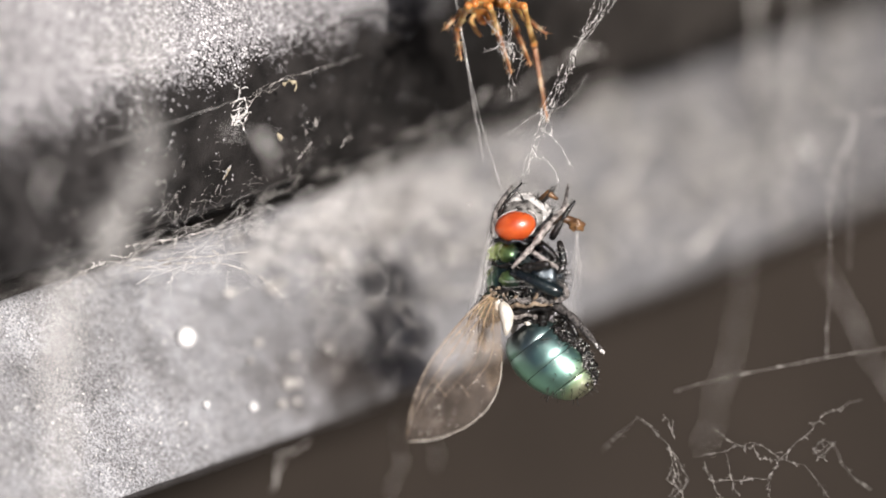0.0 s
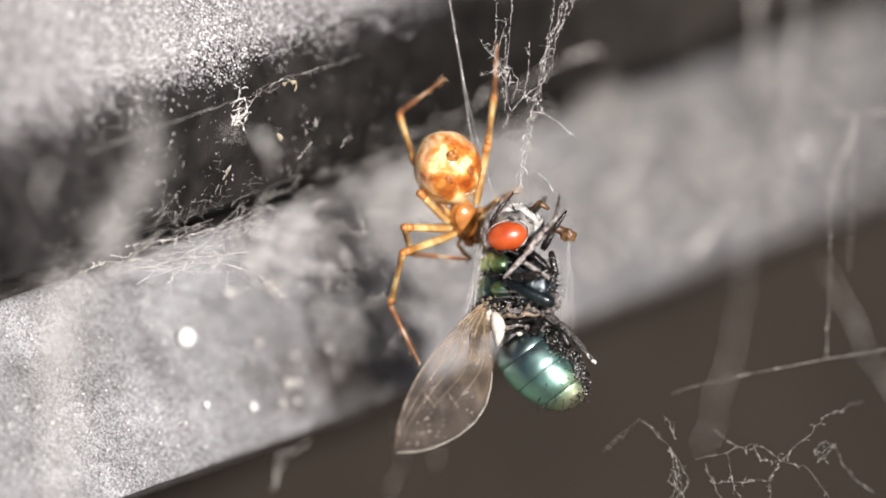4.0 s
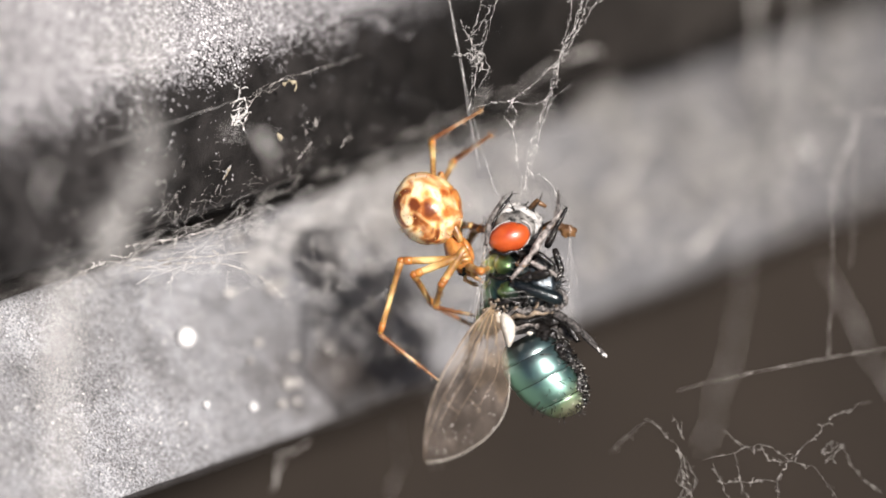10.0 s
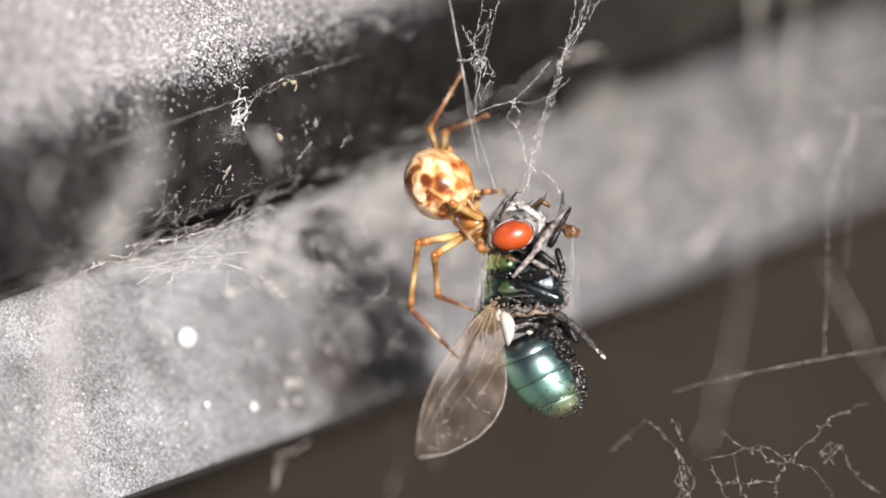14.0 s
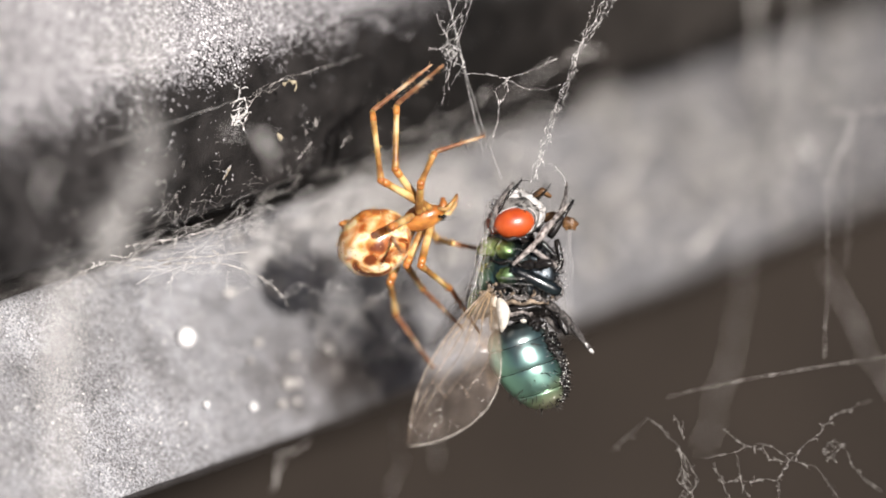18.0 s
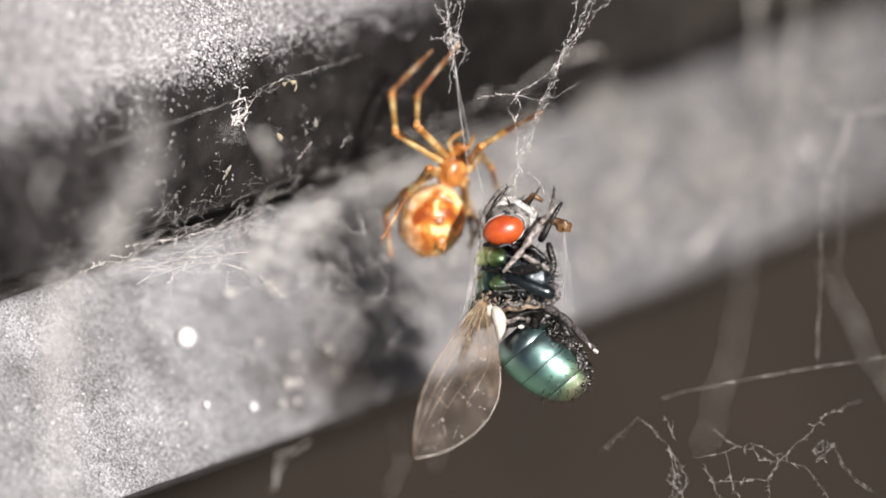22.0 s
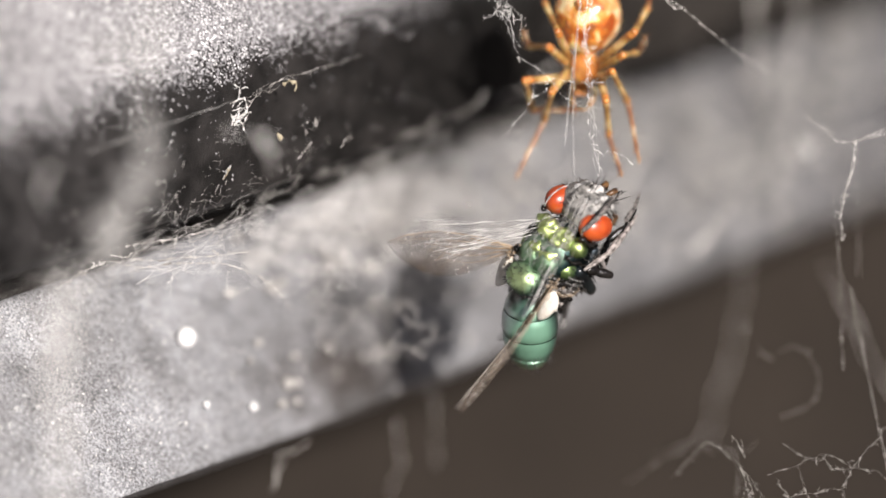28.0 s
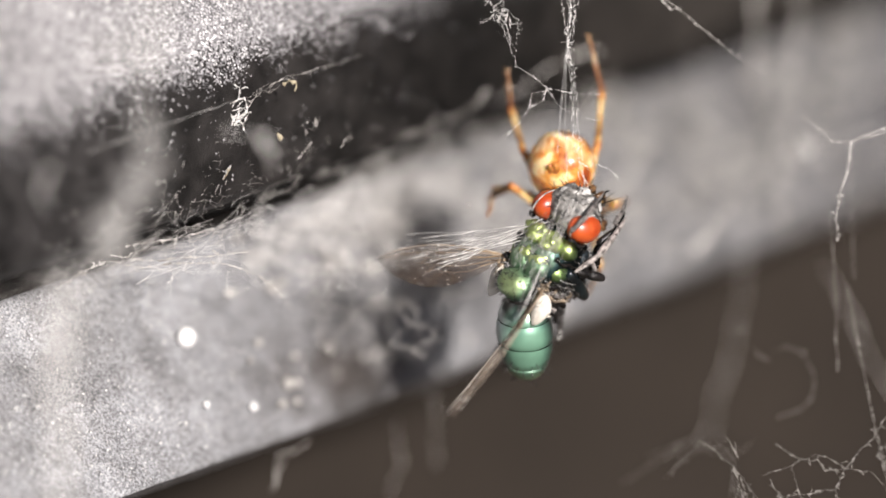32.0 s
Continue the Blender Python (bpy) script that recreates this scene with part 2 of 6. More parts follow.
def membrane(name, tint, clear, cloud=0.3):
    m, tree, bsdf = shader(name)
    out = tree.nodes["Material Output"]
    mix = tree.nodes.new("ShaderNodeMixShader")
    see = tree.nodes.new("ShaderNodeBsdfTransparent")
    n = tex(tree, "ShaderNodeTexNoise", 0.03, Detail=5.0)
    fac = ramp(tree, n.outputs["Fac"], (0.3, (clear,) * 3), (0.6, (clear + cloud * 0.4,) * 3), (0.75, (clear + cloud,) * 3))
    col = ramp(tree, n.outputs["Fac"], (0.3, tuple(c * 0.6 for c in tint)), (0.7, tint))
    tree.links.new(col, bsdf.inputs["Base Color"])
    relief(tree, bsdf, n.outputs["Fac"], 0.6, 6.0)
    bsdf.inputs["Roughness"].default_value = 0.14
    tree.links.new(fac, mix.inputs[0])
    tree.links.new(see.outputs[0], mix.inputs[1])
    tree.links.new(bsdf.outputs[0], mix.inputs[2])
    tree.links.new(mix.outputs[0], out.inputs[0])
    return m


WING = membrane("wing_membrane", (0.6, 0.5, 0.43), 0.03, 0.07)
BROWN_WING = membrane("brown_wing_membrane", (0.13, 0.085, 0.05), 0.08, 0.3)
SMOKY = membrane("smoky_wing_root", (0.45, 0.33, 0.21), 0.035, 0.1)
VEIL = membrane("silk_veil", (0.85, 0.84, 0.82), 0.16)


def spider_skin(name, stops, scale, rough=0.32, coat=0.35):
    m, tree, bsdf = shader(name)
    n = tex(tree, "ShaderNodeTexNoise", scale, Detail=3.0, Distortion=0.5)
    col = ramp(tree, n.outputs["Fac"], *stops)
    tree.links.new(col, bsdf.inputs["Base Color"])
    g = tex(tree, "ShaderNodeTexNoise", 0.2, Detail=3.0)
    relief(tree, bsdf, g.outputs["Fac"], 0.4, 1.5)
    bsdf.inputs["Roughness"].default_value = rough
    bsdf.inputs["Subsurface Weight"].default_value = 0.35
    bsdf.inputs["Subsurface Radius"].default_value = (1.0, 0.4, 0.12)
    bsdf.inputs["Subsurface Scale"].default_value = 14 * U
    bsdf.inputs["Coat Weight"].default_value, bsdf.inputs["Coat Roughness"].default_value = coat, 0.2
    return m


def spider_globe(name):
    """Cream flanks, a ring of red-brown scallops round a blotched cream back, and an amber belly."""
    m, tree, bsdf = shader(name)
    co = tree.nodes.new("ShaderNodeTexCoord")
    axes = tree.nodes.new("ShaderNodeSeparateXYZ")
    tree.links.new(co.outputs["Object"], axes.inputs[0])
    cells = tex(tree, "ShaderNodeTexNoise", 0.026, Detail=2.5, Distortion=0.3)
    flank = ramp(tree, cells.outputs["Fac"], (0.34, (0.5, 0.17, 0.03)), (0.41, (0.8, 0.42, 0.13)), (0.47, (0.9, 0.64, 0.33)), (0.57, (0.97, 0.86, 0.66)), (0.66, (0.86, 0.5, 0.18)))
    amber = ramp(tree, cells.outputs["Fac"], (0.38, (0.3, 0.06, 0.01)), (0.48, (0.55, 0.17, 0.025)), (0.55, (0.78, 0.36, 0.085)), (0.63, (0.95, 0.74, 0.4)))
    spots = tex(tree, "ShaderNodeTexNoise", 0.03, Detail=1.0, Distortion=0.6)
    rim = ramp(tree, spots.outputs["Fac"], (0.42, (0.17, 0.04, 0.01)), (0.5, (0.42, 0.13, 0.03)), (0.56, (0.82, 0.48, 0.19)), (0.64, (0.95, 0.78, 0.5)))
    brown = ramp(tree, spots.outputs["Fac"], (0.36, (0.2, 0.05, 0.012)), (0.41, (0.46, 0.16, 0.04)), (0.46, (0.88, 0.58, 0.27)), (0.52, (0.95, 0.8, 0.53)), (0.66, (0.98, 0.87, 0.66)))
    wave = tex(tree, "ShaderNodeTexNoise", 0.05, Detail=2.0)
    push = tree.nodes.new("ShaderNodeMath")
    push.operation = "MULTIPLY_ADD"
    push.inputs[1].default_value = 44 * U
    tree.links.new(wave.outputs["Fac"], push.inputs[0])
    tree.links.new(axes.outputs[2], push.inputs[2])
    for lo, hi, other, below in ((-8, 32, amber, True), (30, 46, rim, False), (64, 80, brown, False)):
        edge = tree.nodes.new("ShaderNodeMapRange")
        edge.inputs["From Min"].default_value, edge.inputs["From Max"].default_value = lo * U, hi * U
        tree.links.new(push.outputs[0], edge.inputs[0])
        flank = blend(tree, edge.outputs[0], other, flank) if below else blend(tree, edge.outputs[0], flank, other)
    tree.links.new(flank, bsdf.inputs["Base Color"])
    g = tex(tree, "ShaderNodeTexNoise", 0.16, Detail=3.0)
    relief(tree, bsdf, g.outputs["Fac"], 0.35, 1.6)
    bsdf.inputs["Roughness"].default_value = 0.3
    bsdf.inputs["Subsurface Weight"].default_value = 0.4
    bsdf.inputs["Subsurface Radius"].default_value = (1.0, 0.45, 0.15)
    bsdf.inputs["Subsurface Scale"].default_value = 16 * U
    bsdf.inputs["Coat Weight"].default_value, bsdf.inputs["Coat Roughness"].default_value = 0.6, 0.16
    return m


SP_ABD = spider_globe("spider_abdomen_skin")
SP_BODY = spider_skin("spider_orange_skin", ((0.35, (0.3, 0.1, 0.02)), (0.65, (0.62, 0.27, 0.07))), 0.035)
SP_LEG = spider_skin("spider_leg_skin", ((0.36, (0.2, 0.085, 0.022)), (0.47, (0.44, 0.25, 0.08)), (0.64, (0.7, 0.5, 0.23))), 0.022, 0.4, 0.2)
SP_TARSUS = spider_skin("spider_tarsus_skin", ((0.36, (0.17, 0.065, 0.028)), (0.5, (0.36, 0.18, 0.09)), (0.66, (0.6, 0.42, 0.28))), 0.024, 0.45, 0.15)
SP_DARK = spider_skin("spider_brown_patch", ((0.35, (0.17, 0.042, 0.01)), (0.65, (0.46, 0.16, 0.045))), 0.06)


# ---- mesh helpers: lists of (verts, faces) in u ----
def mesh_of(name, pieces, material, smooth=True):
    verts, faces = [], []
    for v, f in pieces:
        k = len(verts)
        verts += [tuple(c * U for c in p) for p in v]
        faces += [tuple(i + k for i in q) for q in f]
    me = bpy.data.meshes.new(name)
    me.from_pydata(verts, [], faces)
    if smooth:
        me.polygons.foreach_set("use_smooth", [True] * len(me.polygons))
    me.materials.append(material)
    return me


def part(name, pieces, material, parent=None, label="", smooth=True):
    ob = new(name, mesh_of(name, pieces, material, smooth))
    ob.parent = parent
    if label:
        tagged(ob, label)
    return ob


def basis(axis):
    a = Vector(axis).normalized()
    s = a.cross(Vector((0, 0, 1)) if abs(a.z) < 0.9 else Vector((1, 0, 0))).normalized()
    return a, s, a.cross(s)


def tube(points, radii, sides=6):
    """A tapered round rod through points."""
    pts = [Vector(p) for p in points]
    if not isinstance(radii, (list, tuple)):
        radii = [radii] * len(pts)
    verts, faces = [], []
    for i, p in enumerate(pts):
        _, s, t = basis(pts[min(i + 1, len(pts) - 1)] - pts[max(i - 1, 0)])
        if i:
            s = (old - old.project(pts[min(i + 1, len(pts) - 1)] - pts[max(i - 1, 0)])).normalized()
            t = (pts[min(i + 1, len(pts) - 1)] - pts[max(i - 1, 0)]).normalized().cross(s)
        old = s
        for j in range(sides):
            a = 2 * math.pi * j / sides
            verts.append(p + (s * math.cos(a) + t * math.sin(a)) * radii[i])
    for i in range(len(pts) - 1):
        for j in range(sides):
            a, b = i * sides + j, i * sides + (j + 1) % sides
            faces.append((a, b, b + sides, a + sides))
    faces.append(tuple(range(sides))[::-1])
    faces.append(tuple(range((len(pts) - 1) * sides, len(pts) * sides)))
    return [tuple(v) for v in verts], faces


def blob(c, r, axis=None, rough=0.0, seed=0, seg=24, rings=14, lo=0.0, hi=1.0):
    """An ellipsoid about c with half-axes r; its pole lies along axis; rough: uneven skin."""
    m = Vector((0, 0, 1)).rotation_difference(Vector(axis)).to_matrix() if axis else Matrix.Identity(3)
    verts, faces = [], []
    for i in range(rings + 1):
        th = math.pi * (lo + (hi - lo) * i / rings)
        for j in range(seg):
            ph = 2 * math.pi * j / seg
            v = Vector((math.sin(th) * math.cos(ph), math.sin(th) * math.sin(ph), math.cos(th)))
            k = 1 + rough * noise.noise(v * 2.3 + Vector((seed, seed * 1.7, 3)))
            verts.append(tuple(Vector(c) + m @ Vector((v.x * r[0] * k, v.y * r[1] * k, v.z * r[2] * k))))
    for i in range(rings):
        for j in range(seg):
            a, b = i * seg + j, i * seg + (j + 1) % seg
            faces.append((a, a + seg, b + seg, b))
    if lo > 0:
        faces.append(tuple(range(seg)))
    if hi < 1:
        faces.append(tuple(range(rings * seg, (rings + 1) * seg))[::-1])
    return verts, faces


def lathe(a, b, radii, flat=1.0, seg=28, bend=0.0, caps=True, skew=0.0):
    """A body of rings from a to b; radii: (fraction, radius) pairs; flat: depth against width."""
    a, b = Vector(a), Vector(b)
    ax = (b - a).normalized()
    s = ax.cross(Vector((0, 1, 0))).normalized()
    t = Vector((0, 1, 0))
    verts, faces = [], []
    for f, r in radii:
        c = a.lerp(b, f) + s * bend * math.sin(math.pi * f)
        for j in range(seg):
            ph = 2 * math.pi * j / seg
            verts.append(tuple(c + s * r * math.cos(ph) + t * r * flat * math.sin(ph) + ax * r * skew * math.cos(ph)))
    for i in range(len(radii) - 1):
        for j in range(seg):
            p, q = i * seg + j, i * seg + (j + 1) % seg
            faces.append((p, q, q + seg, p + seg))
    if caps:
        faces.append(tuple(range(seg))[::-1])
        faces.append(tuple(range((len(radii) - 1) * seg, len(radii) * seg)))
    return verts, faces


def wander(a, b, n, jitter, rng, sag=0.0):
    """Points from a to b with a trembling course."""
    a, b = Vector(a), Vector(b)
    out, off = [], Vector((0, 0, 0))
    for i in range(n + 1):
        f = i / n
        off = off * 0.6 + Vector([rng.gauss(0, jitter) for _ in range(3)])
        env = min(1, 4 * f, 4 * (1 - f))
        out.append(a.lerp(b, f) + off * env + Vector((0, 0, -sag * math.sin(math.pi * f))))
    return out


def pt(px, py, d=0.0):
    """As at(), in u."""
    return at(px, py, d) / U


def placed(ob, m=None):
    ob.matrix_world = FRAME @ (m or Matrix.Identity(4))
    return ob


def thing(name, label, category, group="", kind=""):
    return tagged(new(name), label, category, group, kind)


# ---- the setting: an aluminium frame of two ledges with a dark gap between ----
RUN = Vector((1.0, 1.1, 0.352))


def ledge(name, section, material, label, category, lo=-1800, hi=3200, steps=160, lip=0.0):
    """A bar drawn at one station that runs off along RUN; its lower lip may draw in along the way."""
    verts, faces = [], []
    n = len(section)
    base = [pt(400, y, d) for y, d in section]
    for i in range(steps + 1):
        s = lo + (hi - lo) * i / steps
        for k, p in enumerate(base):
            w = noise.noise(Vector((s * 0.004, k * 0.35, len(section)))) * 5 + noise.noise(Vector((s * 0.02, k * 0.2, 7))) * 3
            rise = lip * max(0.0, s - 200) / 1000 if section[k][0] > 690 else 0.0
            verts.append(tuple(p + RUN * s + Vector((0, w, w + rise))))
    for i in range(steps):
        for k in range(n):
            a, b = i * n + k, i * n + (k + 1) % n
            faces.append((a, b, b + n, a + n))
    faces.append(tuple(range(n))[::-1])
    faces.append(tuple(range(steps * n, (steps + 1) * n)))
    ob = part(name, [(verts, faces)], material)
    placed(ob)
    return tagged(ob, label, category, kind="structure")


def rounded(corners, r, n=6):
    """Section corners, each rounded off."""
    out = []
    m = len(corners)
    for i in range(m):
        p, a, b = Vector(corners[i]), Vector(corners[i - 1]), Vector(corners[(i + 1) % m])
        rr = r[i] if isinstance(r, (list, tuple)) else r
        s, e = p + (a - p).normalized() * rr, p + (b - p).normalized() * rr
        for k in range(n + 1):
            f = k / n
            out.append(tuple(s * (1 - f) ** 2 + p * 2 * f * (1 - f) + e * f * f))
    return out


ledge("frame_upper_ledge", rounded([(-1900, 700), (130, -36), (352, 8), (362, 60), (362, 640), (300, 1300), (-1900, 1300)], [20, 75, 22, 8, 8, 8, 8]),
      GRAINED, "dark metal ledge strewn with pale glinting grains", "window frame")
# black filler, added to keep the gap between the ledges dark
ledge("frame_gap_fill", rounded([(366, 520), (440, 520), (440, 900), (366, 900)], 8),
      GAP_BLACK, "black filler added deep in the gap between two metal ledges", "seal")
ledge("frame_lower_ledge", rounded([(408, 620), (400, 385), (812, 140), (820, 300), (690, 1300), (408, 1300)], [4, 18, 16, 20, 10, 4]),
      METAL, "grey speckled coated metal ledge under the dark gap", "window frame", lip=32)
wall = part("wall_back", [([tuple(pt(x, y, d)) for x, y, d in ((-6000, 9000, 1500), (16000, 9000, 4200), (16000, -9000, 4200), (-6000, -9000, 1500),
                                                                  (-6000, 9000, 2100), (16000, 9000, 4800), (16000, -9000, 4800), (-6000, -9000, 2100))],
                           [(0, 1, 2, 3), (7, 6, 5, 4), (0, 4, 5, 1), (1, 5, 6, 2), (2, 6, 7, 3), (3, 7, 4, 0)])], BROWN, smooth=False)
placed(wall)
tagged(wall, "dark brown painted wall behind the frame", "wall", kind="structure")
ground = new("ground", bpy.data.meshes.new("ground"))
ground.data.from_pydata([(-400, -400, 0), (400, -400, 0), (400, 400, 0), (-400, 400, 0)], [], [(0, 1, 2, 3)])
ground.data.materials.append(EARTH)
tagged(ground, "pale sandy ground below the frame", "ground", kind="structure")


# ---- the fly: x across, y away, z up, about the middle of its thorax ----
def rod(name, points, r, mat, parent, label="", sides=7):
    return part(name, [tube(points, r, sides)], mat, parent, label)


def bristles(centre, radii, n, length, seed, cone=None, spread=0.35):
    """Short hairs that stand on an ellipsoid."""
    rng = random.Random(seed)
    out = []
    while len(out) < n:
        v = Vector([rng.gauss(0, 1) for _ in range(3)]).normalized()
        if cone and v.dot(Vector(cone[0]).normalized()) < cone[1]:
            continue
        p = Vector(centre) + Vector([v[i] * radii[i] for i in range(3)])
        way = (v + Vector([rng.gauss(0, spread) for _ in range(3)])).normalized()
        ln = length * rng.uniform(0.6, 1.3)
        out.append(tube([p - way * 3, p + way * ln * 0.5, p + way * ln + Vector((0, 0, -ln * 0.15))], [0.75, 0.55, 0.2], 4))
    return out


def wing(name, base, tip, chord, width, parent, label, skin):
    base, tip = Vector(base), Vector(tip)
    span = tip - base
    c = Vector(chord)
    c = (c - c.project(span)).normalized()
    nrm = span.normalized().cross(c)
    edge = ((0, .12), (.08, .24), (.15, .36), (.25, .54), (.38, .7), (.48, .77), (.6, .76), (.72, .66), (.84, .48), (.93, .28), (1, .05))
    lead = (0, -.08, -.13, -.19, -.24, -.27, -.28, -.25, -.18, -.09, 0)

    def on(s, k, lift=0.0):
        hi = np.interp(s, [e[0] for e in edge], [e[1] for e in edge])
        lo = np.interp(s, [e[0] for e in edge], lead)
        f = lo + (hi - lo) * k
        wave = 5 * math.sin(k * 9 + s * 3) * (0.4 + s) + 14 * math.sin(math.pi * s) * k + lift
        return base + span * s + c * width * f + nrm * wave

    m, n = 26, 9
    verts, faces = [], []
    for side in (0.7, -0.7):
        for i in range(m + 1):
            for j in range(n + 1):
                verts.append(tuple(on(i / m, j / n, side)))
    h = (m + 1) * (n + 1)
    for i in range(m):
        for j in range(n):
            a = i * (n + 1) + j
            faces += [(a, a + 1, a + n + 2, a + n + 1), (h + a + n + 1, h + a + n + 2, h + a + 1, h + a)]
    for i in range(m):
        for j in (0, n):
            a = i * (n + 1) + j
            faces.append((a, a + n + 1, h + a + n + 1, h + a) if j == 0 else (a + n + 1, a, h + a, h + a + n + 1))
    w = part(name, [(verts, faces)], skin, parent, label)
    w.visible_shadow = True
    if skin is WING:
        for end in (0.2, 0.3, 0.44):
            verts = [tuple(on(end * i / 10 * (1 - 0.12 * math.sin(j * 1.9 + end * 20) * i / 10), j / n, side * (2 + 3 * end))) for side in (1, -1) for i in range(11) for j in range(n + 1)]
            faces = []
            for i in range(10):
                for j in range(n):
                    a, b = i * (n + 1) + j, (11 + i) * (n + 1) + j
                    faces += [(a, a + 1, a + n + 2, a + n + 1), (b + n + 1, b + n + 2, b + 1, b)]
            part("wing_base", [(verts, faces)], SMOKY, w, "smoky brown film at the wing's root")
    ks = ((0.0, 0, 1, 2.4), (0.16, .05, .97, 1.3), (0.3, .08, .9, 1.1), (0.48, .1, .8, 1.0), (0.7, .12, .62, 0.9))
    for k, s0, s1, r in ks:
        pts = [on(s0 + (s1 - s0) * i / 14, k + 0.1 * k * math.sin(i * 0.4), 0) for i in range(15)]
        rod("wing_vein", pts, [r * (0.85 - 0.65 * i / 14) for i in range(15)], VEIN, w, "", 5)
    for s, k0, k1 in ((.62, .16, .46), (.55, .48, .68)):
        rod("wing_vein", [on(s + 0.04 * i / 4, k0 + (k1 - k0) * i / 4, 0) for i in range(5)], 0.6, VEIN, w, "", 5)
    if skin is WING:
        rod("wing_rim", [on(0.3 + 0.7 * i / 24, 1.0, 0) for i in range(25)], 0.7, CALYP, w, "pale rim of the wing", 4)
    for k, s1 in ((.1, .4), (.3, .34), (.5, .26), (.72, .2)):
        rod("wing_base", [on(s1 * i / 8, k + 0.03 * math.sin(i * 1.4 + k * 9), 0) for i in range(9)], [1.3 * (1 - i / 9) + 0.3 for i in range(9)], ROOT, w, "golden brown root of the wing", 5)
    rng = random.Random(int(width))
    # solid white flecks stand for glints on the membrane
    glints = []
    for _ in range(60):
        p = on(rng.betavariate(2, 2), rng.random(), 1.2)
        glints.append(blob(p, [rng.uniform(0.3, 1.5) for _ in range(3)], rough=0.8, seed=_, seg=6, rings=4))
    tagged(part("wing_glints", glints, CRUMB, w), "white flecks set as glints on the membrane", kind="stuff")
    return w


def leg_chain(name, pts, radii, mat, parent, seed, label=""):
    """A fly's leg of joined pieces with short hairs."""
    pieces = []
    rng = random.Random(seed)
    for (a, b), (r0, r1) in zip(zip(pts, pts[1:]), radii):
        a, b = Vector(a), Vector(b)
        pieces.append(tube([a, a.lerp(b, .15), a.lerp(b, .5), a.lerp(b, .85), b], [r0 * .7, r0, (r0 + r1) / 2 * 1.1, r1, r1 * .7], 8))
        for _ in range(int((b - a).length / 4)):
            p = a.lerp(b, rng.random())
            way = (Vector([rng.gauss(0, 1) for _ in range(3)]) + (b - a).normalized() * 0.8).normalized()
            pieces.append(tube([p, p + way * rng.uniform(8, 15)], [0.9, 0.3], 3))
    return part(name, pieces, mat, parent, label)


fly = thing("green_bottle_fly", "dead metallic green fly with red eyes hung in white silk", "fly")


def head_arc(y, lo, hi, n, out=0.0):
    """Places over the crown of the head from nape to mouth, at one distance from its middle."""
    return [(-12 + (45 + out) * math.sqrt(1 - (y / 60) ** 2) * math.cos(lo + (hi - lo) * i / n), y, 85 + (43 + out) * math.sqrt(1 - (y / 60) ** 2) * math.sin(lo + (hi - lo) * i / n)) for i in range(n + 1)]


head = part("head", [blob((-12, 0, 85), (43, 54, 41), rough=0.08, seed=2)], HEADGREY, fly)
for side in (-1, 1):
    part("eye", [blob((-23, 42 * side, 72), (27, 26, 37), axis=(0.97, 0, 0.24), seg=40, rings=26)], EYE_RED, head, "orange-red compound eye")
    part("cheek_rim", [tube([(-23 + 39 * math.cos(a), 46 * side, 72 + 28.5 * math.sin(a) + 9 * math.cos(a)) for a in [i * math.pi / 14 - 0.9 for i in range(21)]], [1.5 + 0.7 * math.sin(i * 1.9) for i in range(21)], 7)],
         FACE, head, "silvery rim round the eye")
    part("face_band", [tube(head_arc(25 * side, 2.5, -0.5, 20, -3), [4 + 3 * math.sin(math.pi * i / 20) + 1.2 * math.sin(i * 2.3) for i in range(21)], 10)], FACE, head, "silvery band beside the eye")
    rod("antenna", [(14, 9 * side, 122), (28, 11 * side, 134), (44, 13 * side, 124)], [4, 6, 3], AMBER, head, "short brown antenna", 8)
part("frontal_stripe", [tube(head_arc(0, 2.3, 0.9, 14, -7), [7 + 5 * math.sin(math.pi * i / 14) + 1.5 * math.sin(i * 1.7) for i in range(15)], 12)], STRIPE, head, "mottled black stripe between the eyes")
part("face_plate", [blob((24, 0, 88), (14, 30, 26), rough=0.4, seed=5, seg=30, rings=20)], FACE, head, "white silvery face")
part("proboscis", [tube([(30, 0, 82), (52, -4, 92), (74, -6, 86)], [9, 8, 8], 10), blob((82, -8, 80), (14, 12, 11), rough=0.5, seed=4)], AMBER, head, "brown sponge-like mouthpart")
part("head_bristles", bristles((-12, 0, 86), (44, 54, 43), 90, 15, 3, ((-0.2, 0, 1), -0.1)), HAIR, head)
part("brow_bristles", [tube([Vector((18, y, 116)), Vector((32, y * 1.5, 134)), Vector((38, y * 1.9, 148))], [1.3, 0.9, 0.3], 4) for y in (-22, -14, -6, 6, 14, 22)], HAIR, head)

